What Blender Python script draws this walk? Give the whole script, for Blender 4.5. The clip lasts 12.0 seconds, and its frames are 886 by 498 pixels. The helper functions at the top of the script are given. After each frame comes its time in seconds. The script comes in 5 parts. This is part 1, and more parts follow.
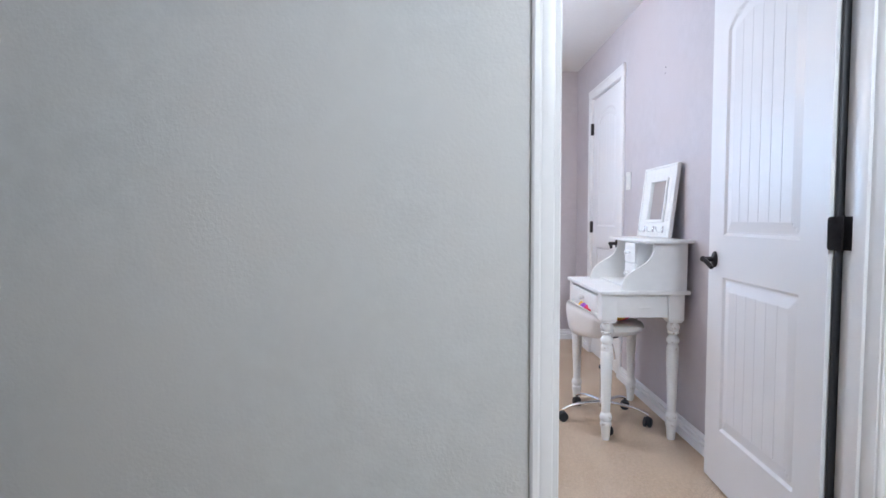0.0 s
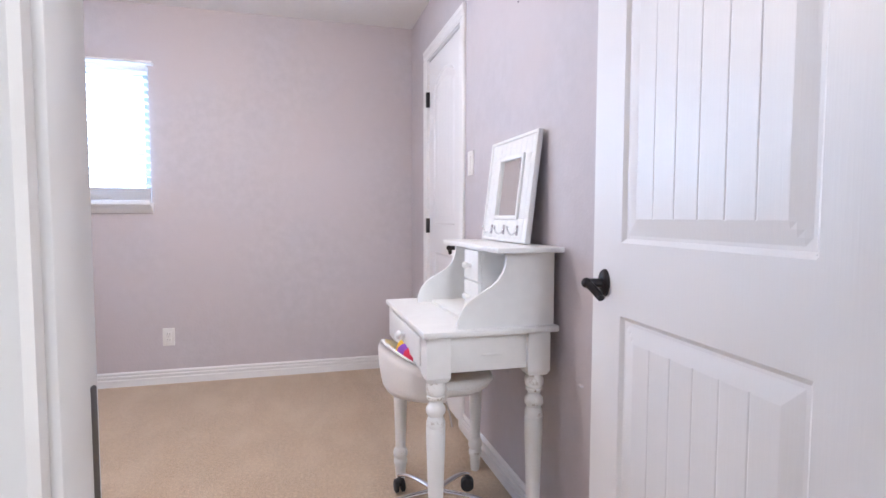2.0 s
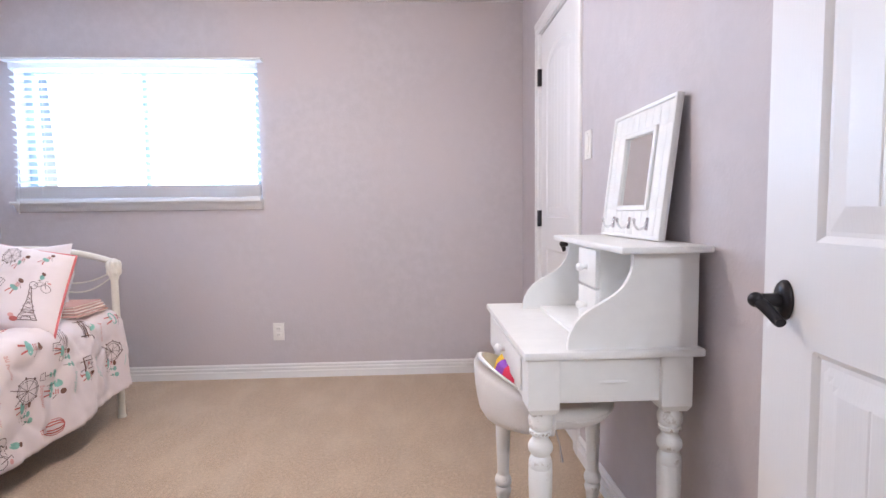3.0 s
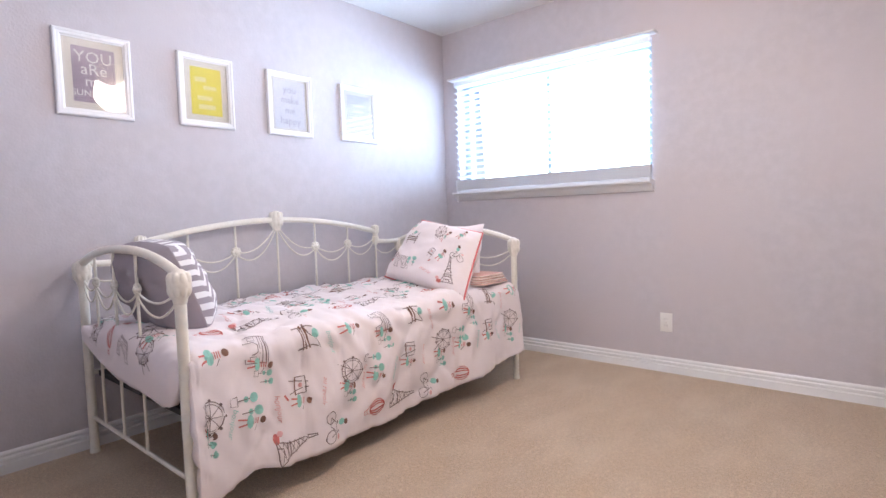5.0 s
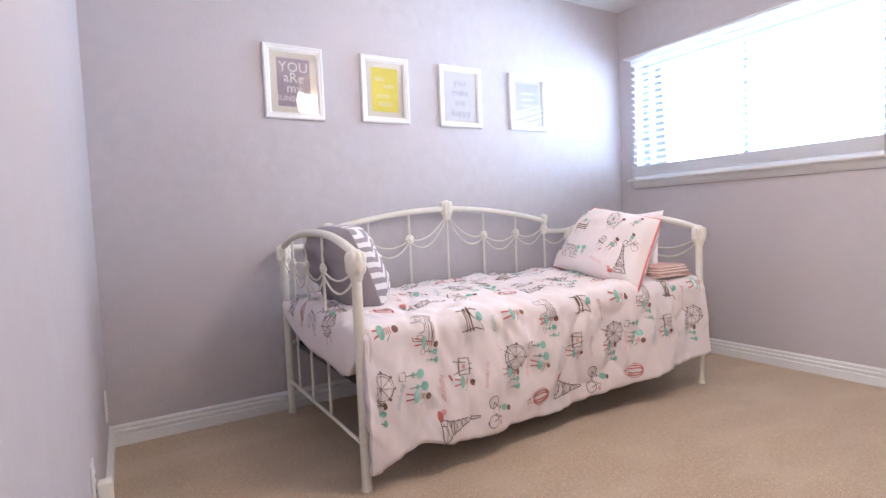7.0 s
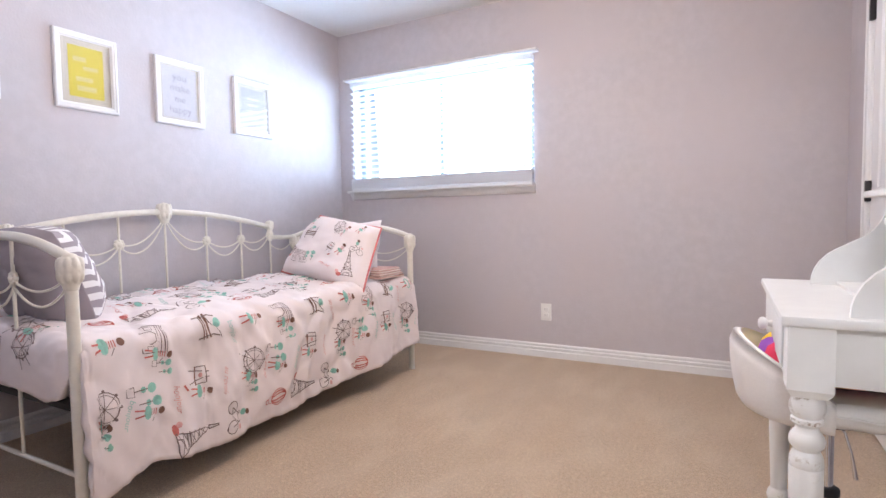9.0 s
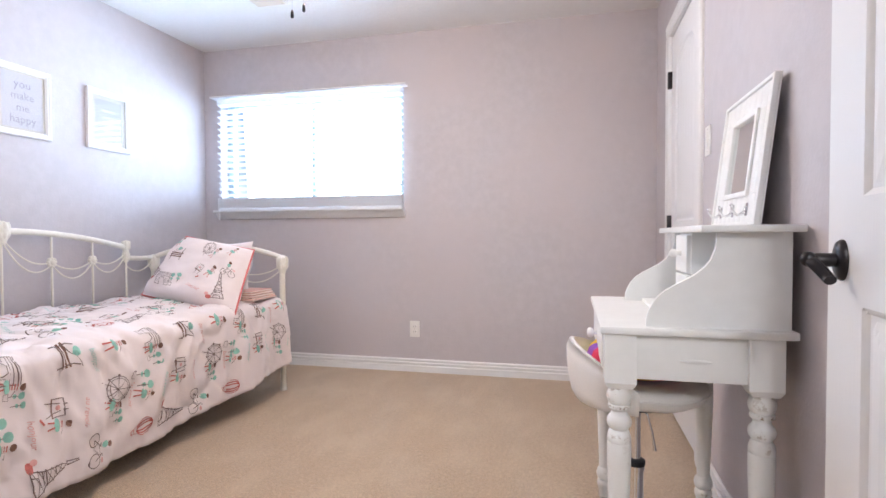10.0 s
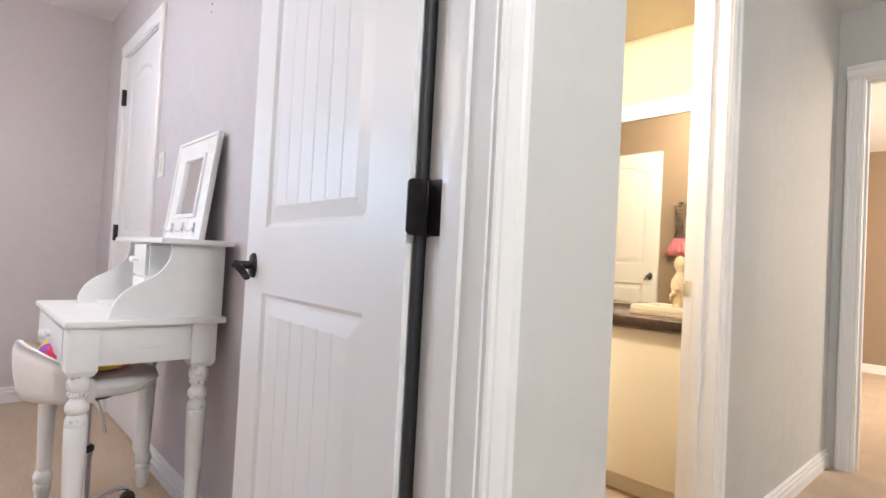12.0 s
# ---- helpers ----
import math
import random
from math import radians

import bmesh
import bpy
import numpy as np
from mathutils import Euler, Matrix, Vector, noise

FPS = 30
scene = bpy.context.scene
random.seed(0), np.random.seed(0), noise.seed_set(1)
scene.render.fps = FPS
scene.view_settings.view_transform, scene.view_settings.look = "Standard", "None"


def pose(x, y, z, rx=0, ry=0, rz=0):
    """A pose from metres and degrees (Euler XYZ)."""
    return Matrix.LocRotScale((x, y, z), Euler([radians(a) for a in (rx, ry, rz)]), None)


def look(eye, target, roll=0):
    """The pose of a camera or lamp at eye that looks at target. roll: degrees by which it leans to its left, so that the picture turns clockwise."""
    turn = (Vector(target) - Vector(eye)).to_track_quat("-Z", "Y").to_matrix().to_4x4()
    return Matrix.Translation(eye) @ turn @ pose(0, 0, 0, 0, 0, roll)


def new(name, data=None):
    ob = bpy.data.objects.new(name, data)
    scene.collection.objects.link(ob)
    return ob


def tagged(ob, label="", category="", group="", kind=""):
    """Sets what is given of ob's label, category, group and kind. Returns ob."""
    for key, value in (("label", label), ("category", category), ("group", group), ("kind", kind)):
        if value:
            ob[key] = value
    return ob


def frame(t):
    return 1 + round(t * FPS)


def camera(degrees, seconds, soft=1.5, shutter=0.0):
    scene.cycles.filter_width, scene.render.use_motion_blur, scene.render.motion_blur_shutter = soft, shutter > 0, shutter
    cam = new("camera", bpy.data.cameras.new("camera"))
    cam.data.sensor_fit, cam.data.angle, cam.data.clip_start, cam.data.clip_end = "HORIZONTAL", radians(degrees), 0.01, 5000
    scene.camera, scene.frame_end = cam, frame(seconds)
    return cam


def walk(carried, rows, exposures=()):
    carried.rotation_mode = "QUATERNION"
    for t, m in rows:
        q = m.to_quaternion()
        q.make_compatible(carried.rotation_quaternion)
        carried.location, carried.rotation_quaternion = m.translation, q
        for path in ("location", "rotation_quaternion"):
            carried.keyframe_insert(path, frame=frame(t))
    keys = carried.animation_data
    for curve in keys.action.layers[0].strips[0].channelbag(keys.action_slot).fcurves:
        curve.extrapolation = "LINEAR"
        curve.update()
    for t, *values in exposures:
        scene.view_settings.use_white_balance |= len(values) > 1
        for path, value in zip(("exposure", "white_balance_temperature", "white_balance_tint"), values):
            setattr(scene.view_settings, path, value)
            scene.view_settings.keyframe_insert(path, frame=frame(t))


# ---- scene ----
# ---------------------------------------------------------------- camera and its walk
cam = camera(79.6, 12.0)
PATH = [
    (0, (0.301, 0.252, 1.109), (0.302, 2.249, 0.999), -0.2),
    (0.5, (0.374, 0.539, 1.086), (0.637, 2.518, 0.975), 0.5),
    (1, (0.465, 0.829, 1.084), (0.964, 2.762, 0.97), 0.9),
    (1.5, (0.608, 1.119, 1.089), (1.157, 3.039, 0.976), 0.1),
    (2, (0.710, 1.319, 1.100), (1.242, 3.243, 0.98), 0.1),
    (2.5, (0.763, 1.499, 1.099), (1.16, 3.455, 0.977), 0.1),
    (3, (0.818, 1.6, 1.097), (0.916, 3.593, 0.953), -0.7),
    (3.5, (0.884, 1.683, 1.082), (0.494, 3.64, 0.952), -0.9),
    (5.5, (0.959, 1.798, 0.981), (-0.526, 3.132, 0.859), -2.2),
    (6, (0.945, 1.812, 0.963), (-0.696, 2.95, 0.846), -2.3),
    (6.5, (0.944, 1.838, 0.964), (-0.764, 2.872, 0.846), -2.3),
    (6.7, (0.946, 1.850, 0.955), (-0.779, 2.856, 0.846), -2.4),
    (8.3, (0.985, 1.722, 0.95), (-0.362, 3.193, 0.805), -1.4),
    (8.5, (0.997, 1.714, 0.955), (-0.248, 3.273, 0.806), -0.8),
    (9, (0.977, 1.64, 0.95), (0.033, 3.4, 0.839), -0.9),
    (9.5, (0.975, 1.55, 0.97), (0.237, 3.408, 0.905), -0.6),
    (10, (1.0, 1.452, 0.984), (0.528, 3.395, 0.934), -0.2),
    (10.5, (0.975, 1.306, 0.964), (0.969, 3.306, 0.95), 0.8),
    (11, (0.871, 1.202, 0.982), (1.417, 3.126, 0.968), 1.4),
    (11.5, (0.827, 1.137, 0.971), (1.834, 2.865, 0.993), 3.0),
    (12, (0.831, 1.052, 0.98), (2.186, 2.523, 1.025), 3.0),
]
walk(cam, [(t, look(eye, target, roll)) for t, eye, target, roll in PATH],
     exposures=[(0.0, 0.26, 5850, 11), (1.2, 0.33, 6000, 13), (2.2, 0.32, 6350, 17), (3.5, 0.33, 6500, 17), (6.5, 0.32, 6700, 18), (9.5, 0.32, 6750, 16), (11.0, 0.36, 6600, 13), (12.0, 0.33, 6650, 13)])

# ---------------------------------------------------------------- plan, in metres
XL, XR, YF, YB, CZ = -1.835, 1.53, 1.735, 5.133, 2.44      # bedroom
YH = 1.60                                                  # hall face of the bedroom's front wall
YW = 1.735                                                 # hall face of the bathroom wall
JL, JR = 0.575, 1.420                                       # bedroom door jambs
XE = 4.30                                                  # end wall of the hall

# ---------------------------------------------------------------- world and lights
world = bpy.data.worlds.new("world")
scene.world = world
world.use_nodes = True
wn = world.node_tree
sky = wn.nodes.new("ShaderNodeTexSky")
sky.sky_type, sky.sun_disc = 'NISHITA', False
sky.sun_elevation, sky.sun_rotation = radians(50), radians(200)
wn.links.new(sky.outputs[0], wn.nodes["Background"].inputs[0])
wn.nodes["Background"].inputs[1].default_value = 0.15


def lamp(name, kind, m, power, colour, size=0.2, size_y=None, label=""):
    data = bpy.data.lights.new(name, kind)
    data.energy, data.color = power, colour
    if kind == 'AREA':
        data.size = size
        if size_y:
            data.shape, data.size_y = 'RECTANGLE', size_y
    elif kind == 'SUN':
        data.angle = size
    else:
        data.shadow_soft_size = size
    ob = new(name, data)
    ob.matrix_world = m
    return ob


lamp("sun", 'SUN', look((0, 0, 8), (1.5, 6.0, 0)), 3.0, (1.0, 0.96, 0.9), radians(0.5))
# daylight that enters through the bedroom window
lamp("window_daylight", 'AREA', look((-0.90, 5.40, 1.62), (-0.88, 3.0, 1.45)), 78, (0.52, 0.74, 1.0), 1.48, 0.95)
# bulb of the ceiling fan's light, the bathroom's warm light, then two added fill lamps
lamp("fan_bulb", 'POINT', pose(0.01, 3.35, 2.03), 35, (1.0, 0.88, 0.78), 0.14)
lamp("bath_bulb", 'POINT', pose(2.30, 2.45, 2.27), 84, (1.0, 0.88, 0.68), 0.06)
# fill lamp added to brighten the hall and the desk's near side
lamp("hall_fill", 'POINT', pose(1.28, -0.20, 2.26), 68, (0.89, 0.95, 1.0), 0.10)
# warm fill added inside the far room, which has no window built
lamp("far_room_fill", 'AREA', look((6.3, -0.45, 1.5), (7.4, 2.0, 1.2)), 170, (1.0, 0.87, 0.72), 1.4, 1.2)

# ---------------------------------------------------------------- materials


def mat_base(name):
    m = bpy.data.materials.new(name)
    m.use_nodes = True
    nt = m.node_tree
    return m, nt, nt.nodes["Principled BSDF"]


def node(nt, kind, **kw):
    n = nt.nodes.new(kind)
    for k, v in kw.items():
        n.inputs[k].default_value = v
    return n


def coords(nt, scale=(1, 1, 1)):
    tc = nt.nodes.new("ShaderNodeTexCoord")
    mp = nt.nodes.new("ShaderNodeMapping")
    mp.inputs["Scale"].default_value = scale
    nt.links.new(tc.outputs["Object"], mp.inputs["Vector"])
    return mp.outputs["Vector"]


def mix_colour(nt, fac, a, b):
    n = nt.nodes.new("ShaderNodeMix")
    n.data_type = 'RGBA'
    for sock, v in ((n.inputs[0], fac), (n.inputs[6], a), (n.inputs[7], b)):
        if isinstance(v, bpy.types.NodeSocket):
            nt.links.new(v, sock)
        elif isinstance(v, (int, float)):
            sock.default_value = v
        else:
            sock.default_value = (*v, 1)
    return n.outputs[2]


def ramp(nt, value, lo, hi):
    n = nt.nodes.new("ShaderNodeMapRange")
    n.interpolation_type = 'SMOOTHSTEP'
    n.inputs["From Min"].default_value, n.inputs["From Max"].default_value = lo, hi
    nt.links.new(value, n.inputs["Value"])
    return n.outputs["Result"]


def noise_tex(nt, vec, scale, detail=3.0, rough=0.5):
    n = node(nt, "ShaderNodeTexNoise", Scale=scale, Detail=detail, Roughness=rough)
    nt.links.new(vec, n.inputs["Vector"])
    return n.outputs["Fac"]


def bump(nt, bsdf, height, strength, distance):
    b = node(nt, "ShaderNodeBump", Strength=strength, Distance=distance)
    nt.links.new(height, b.inputs["Height"])
    nt.links.new(b.outputs["Normal"], bsdf.inputs["Normal"])


def surface(name, colour, rough=0.5, metal=0.0, vary=0.06, grain=60.0, big=2.0, relief=0.0, depth=0.002, stretch=(1, 1, 1), spec=0.5):
    """Two scales of colour variation, and a fine relief."""
    m, nt, b = mat_base(name)
    v = coords(nt, stretch)
    dark = tuple(c * (1 - vary) for c in colour)
    lite = tuple(min(1.0, c * (1 + vary)) for c in colour)
    fine, wide = noise_tex(nt, v, grain), noise_tex(nt, v, big, 2.0)
    c1 = mix_colour(nt, ramp(nt, fine, 0.3, 0.7), dark, lite)
    c2 = mix_colour(nt, ramp(nt, wide, 0.3, 0.7), dark, lite)
    nt.links.new(mix_colour(nt, 0.5, c1, c2), b.inputs["Base Color"])
    r = nt.nodes.new("ShaderNodeMapRange")
    r.inputs["To Min"].default_value, r.inputs["To Max"].default_value = max(0.02, rough - 0.06), min(1, rough + 0.06)
    nt.links.new(wide, r.inputs["Value"])
    nt.links.new(r.outputs["Result"], b.inputs["Roughness"])
    b.inputs["Metallic"].default_value = metal
    b.inputs["Specular IOR Level"].default_value = spec
    if relief:
        bump(nt, b, fine, relief, depth)
    return m


def wall_paint(name, colour):
    """Rolled paint over an orange-peel plaster."""
    m, nt, b = mat_base(name)
    v = coords(nt)
    peel, roll, wide = noise_tex(nt, v, 95, 2.0), noise_tex(nt, v, 16, 5.0, 0.65), noise_tex(nt, v, 1.3, 2.0)
    a = mix_colour(nt, ramp(nt, roll, 0.3, 0.75), tuple(c * 0.945 for c in colour), tuple(c * 1.03 for c in colour))
    nt.links.new(mix_colour(nt, ramp(nt, wide, 0.35, 0.7), a, tuple(c * s for c, s in zip(colour, (1.02, 0.99, 0.975)))), b.inputs["Base Color"])
    b.inputs["Roughness"].default_value = 0.55
    b.inputs["Specular IOR Level"].default_value = 0.35
    bump(nt, b, peel, 0.35, 0.0025)
    return m


def carpet_material():
    m, nt, b = mat_base("carpet")
    v = coords(nt)
    tuft, speck, swath, wide = noise_tex(nt, v, 260, 2.0, 0.7), noise_tex(nt, v, 70, 3.0, 0.7), noise_tex(nt, coords(nt, (1.0, 0.45, 1)), 5.5, 2.0), noise_tex(nt, v, 1.1, 2.0)
    c = mix_colour(nt, ramp(nt, tuft, 0.3, 0.7), (0.36, 0.26, 0.165), (0.80, 0.605, 0.43))
    c = mix_colour(nt, ramp(nt, speck, 0.48, 0.70), c, (0.74, 0.59, 0.42))
    c = mix_colour(nt, ramp(nt, swath, 0.42, 0.68), c, mix_colour(nt, 0.26, c, (0.80, 0.66, 0.50)))
    c = mix_colour(nt, ramp(nt, wide, 0.45, 0.8), c, mix_colour(nt, 0.25, c, (0.48, 0.36, 0.25)))
    nt.links.new(c, b.inputs["Base Color"])
    b.inputs["Roughness"].default_value = 0.95
    b.inputs["Specular IOR Level"].default_value = 0.1
    b.inputs["Sheen Weight"].default_value = 0.25
    bump(nt, b, tuft, 0.9, 0.008)
    return m


def distressed_paint():
    """White brushed paint, rubbed through to brown wood on the proud places."""
    m, nt, b = mat_base("distressed_white_paint")
    v = coords(nt)
    geo = nt.nodes.new("ShaderNodeNewGeometry")
    chips = noise_tex(nt, v, 38, 4.0, 0.7)
    edge = nt.nodes.new("ShaderNodeMath")
    edge.operation = 'MULTIPLY'
    nt.links.new(ramp(nt, geo.outputs["Pointiness"], 0.52, 0.58), edge.inputs[0])
    nt.links.new(ramp(nt, chips, 0.56, 0.64), edge.inputs[1])
    wide = noise_tex(nt, v, 4.0, 2.0)
    c = mix_colour(nt, wide, (0.82, 0.83, 0.82), (0.87, 0.87, 0.85))
    nt.links.new(mix_colour(nt, edge.outputs[0], c, (0.34, 0.27, 0.20)), b.inputs["Base Color"])
    b.inputs["Roughness"].default_value = 0.42
    bump(nt, b, noise_tex(nt, coords(nt, (20, 20, 3)), 8, 3.0), 0.12, 0.002)
    return m


def door_paint():
    """White paint over a moulded wood grain that runs upright."""
    m, nt, b = mat_base("moulded_door_paint")
    g = noise_tex(nt, coords(nt, (55, 55, 2.2)), 4.0, 4.0, 0.6)
    wide = noise_tex(nt, coords(nt), 3.0, 2.0)
    nt.links.new(mix_colour(nt, wide, (0.79, 0.79, 0.80), (0.84, 0.84, 0.84)), b.inputs["Base Color"])
    b.inputs["Roughness"].default_value = 0.38
    bump(nt, b, g, 0.22, 0.0015)
    return m


def stripes(name, colours, axis, period, rough=0.8, wobble=0.0):
    """Bands of colour along one axis of the thing."""
    m, nt, b = mat_base(name)
    v = coords(nt)
    sep = nt.nodes.new("ShaderNodeSeparateXYZ")
    nt.links.new(v, sep.inputs[0])
    val = sep.outputs[axis]
    if wobble:
        add = nt.nodes.new("ShaderNodeMath")
        add.operation = 'MULTIPLY_ADD'
        nt.links.new(noise_tex(nt, v, 9.0, 2.0), add.inputs[0])
        add.inputs[1].default_value = wobble
        nt.links.new(val, add.inputs[2])
        val = add.outputs[0]
    f = nt.nodes.new("ShaderNodeMath")
    f.operation = 'MULTIPLY'
    nt.links.new(val, f.inputs[0])
    f.inputs[1].default_value = 1.0 / period
    fr = nt.nodes.new("ShaderNodeMath")
    fr.operation = 'FRACT'
    nt.links.new(f.outputs[0], fr.inputs[0])
    cr = nt.nodes.new("ShaderNodeValToRGB")
    cr.color_ramp.interpolation = 'CONSTANT'
    for i, c in enumerate(colours):
        e = cr.color_ramp.elements[i] if i < 2 else cr.color_ramp.elements.new(i / len(colours))
        e.position, e.color = i / len(colours), (*c, 1)
    nt.links.new(fr.outputs[0], cr.inputs[0])
    nt.links.new(cr.outputs[0], b.inputs["Base Color"])
    b.inputs["Roughness"].default_value = rough
    bump(nt, b, noise_tex(nt, v, 220, 2.0), 0.3, 0.002)
    return m


def chevron_material():
    m, nt, b = mat_base("chevron_cotton")
    v = coords(nt)
    sep = nt.nodes.new("ShaderNodeSeparateXYZ")
    nt.links.new(v, sep.inputs[0])

    def math_node(op, a, c):
        n = nt.nodes.new("ShaderNodeMath")
        n.operation = op
        for sock, x in ((n.inputs[0], a), (n.inputs[1], c)):
            if isinstance(x, (int, float)):
                sock.default_value = x
            else:
                nt.links.new(x, sock)
        return n.outputs[0]
    zig = math_node('ABSOLUTE', math_node('SUBTRACT', math_node('FRACT', math_node('MULTIPLY', sep.outputs[0], 14.0), 0), 0.5), 0)
    band = math_node('FRACT', math_node('ADD', math_node('MULTIPLY', sep.outputs[1], 21.0), math_node('MULTIPLY', zig, 1.7)), 0)
    step = math_node('GREATER_THAN', band, 0.5)
    face = math_node('GREATER_THAN', sep.outputs[2], 0.004)
    nt.links.new(mix_colour(nt, math_node('MULTIPLY', step, face), (0.34, 0.305, 0.335), (0.80, 0.79, 0.79)), b.inputs["Base Color"])
    b.inputs["Roughness"].default_value = 0.9
    bump(nt, b, noise_tex(nt, v, 300, 2.0), 0.3, 0.002)
    return m


def glass_material():
    m, nt, b = mat_base("clear_glass")
    b.inputs["Transmission Weight"].default_value = 1.0
    b.inputs["Roughness"].default_value = 0.0
    b.inputs["IOR"].default_value = 1.45
    return m


def slat_material():
    """White slats that let some daylight through."""
    m, nt, b = mat_base("white_blind_slat")
    b.inputs["Base Color"].default_value = (0.86, 0.86, 0.87, 1)
    b.inputs["Roughness"].default_value = 0.45
    tr = node(nt, "ShaderNodeBsdfTranslucent", Color=(0.86, 0.87, 0.90, 1))
    mix = node(nt, "ShaderNodeMixShader", Fac=0.42)
    nt.links.new(b.outputs[0], mix.inputs[1])
    nt.links.new(tr.outputs[0], mix.inputs[2])
    nt.links.new(mix.outputs[0], nt.nodes["Material Output"].inputs["Surface"])
    return m


def cotton(name, colour):
    m, nt, b = mat_base(name)
    v = coords(nt)
    weave, wide = noise_tex(nt, v, 420, 2.0), noise_tex(nt, v, 5.0, 3.0)
    nt.links.new(mix_colour(nt, wide, tuple(c * 0.96 for c in colour), colour), b.inputs["Base Color"])
    b.inputs["Roughness"].default_value = 0.85
    b.inputs["Specular IOR Level"].default_value = 0.2
    b.inputs["Sheen Weight"].default_value = 0.15
    nt2 = node(nt, "ShaderNodeBump", Strength=0.35, Distance=0.02)
    nt.links.new(wide, nt2.inputs["Height"])
    b2 = node(nt, "ShaderNodeBump", Strength=0.15, Distance=0.001)
    nt.links.new(weave, b2.inputs["Height"])
    nt.links.new(nt2.outputs[0], b2.inputs["Normal"])
    nt.links.new(b2.outputs[0], b.inputs["Normal"])
    return m


def mirror_material():
    m, nt, b = mat_base("mirror_silver")
    b.inputs["Base Color"].default_value = (0.86, 0.88, 0.88, 1)
    b.inputs["Metallic"].default_value = 1.0
    b.inputs["Roughness"].default_value = 0.03
    return m


def glowing(name, colour, strength):
    m, nt, b = mat_base(name)
    b.inputs["Base Color"].default_value = (*colour, 1)
    b.inputs["Emission Color"].default_value = (*colour, 1)
    b.inputs["Emission Strength"].default_value = strength
    return m


LILAC = wall_paint("lilac_wall_paint", (0.555, 0.525, 0.55))
GREIGE = wall_paint("grey_wall_paint", (0.56, 0.57, 0.56))
BATHWALL = wall_paint("cream_wall_paint", (0.66, 0.58, 0.42))
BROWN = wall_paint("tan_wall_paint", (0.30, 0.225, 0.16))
CEIL = surface("ceiling_texture", (0.82, 0.82, 0.82), 0.9, vary=0.02, grain=45, relief=0.5, depth=0.006)
TRIM = surface("white_trim_paint", (0.82, 0.82, 0.82), 0.35, vary=0.015, grain=30, big=3, relief=0.05)
DOORP = door_paint()
CARPET = carpet_material()
IVORY = surface("ivory_enamel", (0.80, 0.77, 0.68), 0.32, vary=0.05, grain=40, big=8, relief=0.08)
DESKW = surface("white_desk_paint", (0.85, 0.86, 0.85), 0.4, vary=0.03, grain=25, big=5, relief=0.06)
WORN = distressed_paint()
BRONZE = surface("dark_bronze", (0.030, 0.027, 0.030), 0.34, 0.6, vary=0.3, grain=50, big=10)
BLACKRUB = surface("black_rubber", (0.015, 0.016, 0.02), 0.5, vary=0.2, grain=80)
CHROME = surface("chrome", (0.80, 0.80, 0.82), 0.10, 1.0, vary=0.03)
LEATHER = surface("white_leatherette", (0.85, 0.83, 0.81), 0.42, vary=0.03, grain=220, relief=0.15, depth=0.001)
PLASTIC = surface("white_plastic", (0.82, 0.81, 0.78), 0.35, vary=0.02)
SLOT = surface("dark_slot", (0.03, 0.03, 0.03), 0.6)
SLAT = slat_material()
# white vinyl, its backlit blue-grey shade put into the base colour
VINYL = surface("backlit_window_vinyl", (0.38, 0.49, 0.53), 0.4, vary=0.02)
DUVET = cotton("white_cotton", (0.86, 0.79, 0.79))
PINKCLOTH = cotton("coral_piping", (0.72, 0.20, 0.20))
MATTRESS = cotton("mattress_ticking", (0.30, 0.28, 0.28))
CHEV = chevron_material()
BLANKET = stripes("striped_coral_knit", [(0.70, 0.42, 0.36), (0.82, 0.70, 0.64)], 2, 0.012, wobble=0.004)
RAINBOW = stripes("rainbow_cloth", [(0.85, 0.52, 0.03), (0.80, 0.58, 0.04), (0.80, 0.50, 0.04), (0.80, 0.05, 0.12), (0.30, 0.08, 0.50)], 1, 0.30)
INK = surface("dark_ink", (0.22, 0.165, 0.155), 0.85, vary=0.2, grain=60)
REDINK = surface("red_ink", (0.58, 0.17, 0.15), 0.85, vary=0.2, grain=60)
TEALINK = surface("teal_ink", (0.27, 0.56, 0.48), 0.85, vary=0.15, grain=60)
PINKINK = surface("pink_ink", (0.75, 0.42, 0.40), 0.85, vary=0.1, grain=60)
PALETEAL = surface("pale_teal_ink", (0.42, 0.66, 0.60), 0.85, vary=0.1, grain=60)
BROWNINK = surface("brown_ink", (0.22, 0.12, 0.09), 0.85, vary=0.2, grain=60)
MATBOARD = surface("cream_mat_board", (0.78, 0.73, 0.66), 0.85, vary=0.02, grain=120)
PLUM = surface("mauve_print", (0.36, 0.29, 0.36), 0.6, vary=0.04, grain=15)
YELLOW = surface("yellow_print", (0.80, 0.68, 0.10), 0.6, vary=0.04, grain=15)
PALE = surface("pale_print", (0.74, 0.73, 0.78), 0.6, vary=0.02, grain=15)
LAVENDER = surface("lavender_print", (0.60, 0.57, 0.66), 0.6, vary=0.04, grain=15)
PALEYELLOW = surface("pale_yellow_ink", (0.82, 0.75, 0.36), 0.7)
WHITEINK = surface("white_ink", (0.82, 0.80, 0.80), 0.7)
GREYINK = surface("grey_lilac_ink", (0.42, 0.40, 0.50), 0.7)
GLASS = glass_material()
MIRROR = mirror_material()
CREAM = surface("cream_cabinet_paint", (0.82, 0.75, 0.60), 0.4, vary=0.02)
COUNTER = surface("dark_brown_stone", (0.07, 0.045, 0.035), 0.2, vary=0.4, grain=60)
OPAL = glowing("lit_opal_glass", (1.0, 0.88, 0.70), 1.2)
BLADE = surface("white_fan_blade", (0.75, 0.74, 0.72), 0.45, vary=0.03)
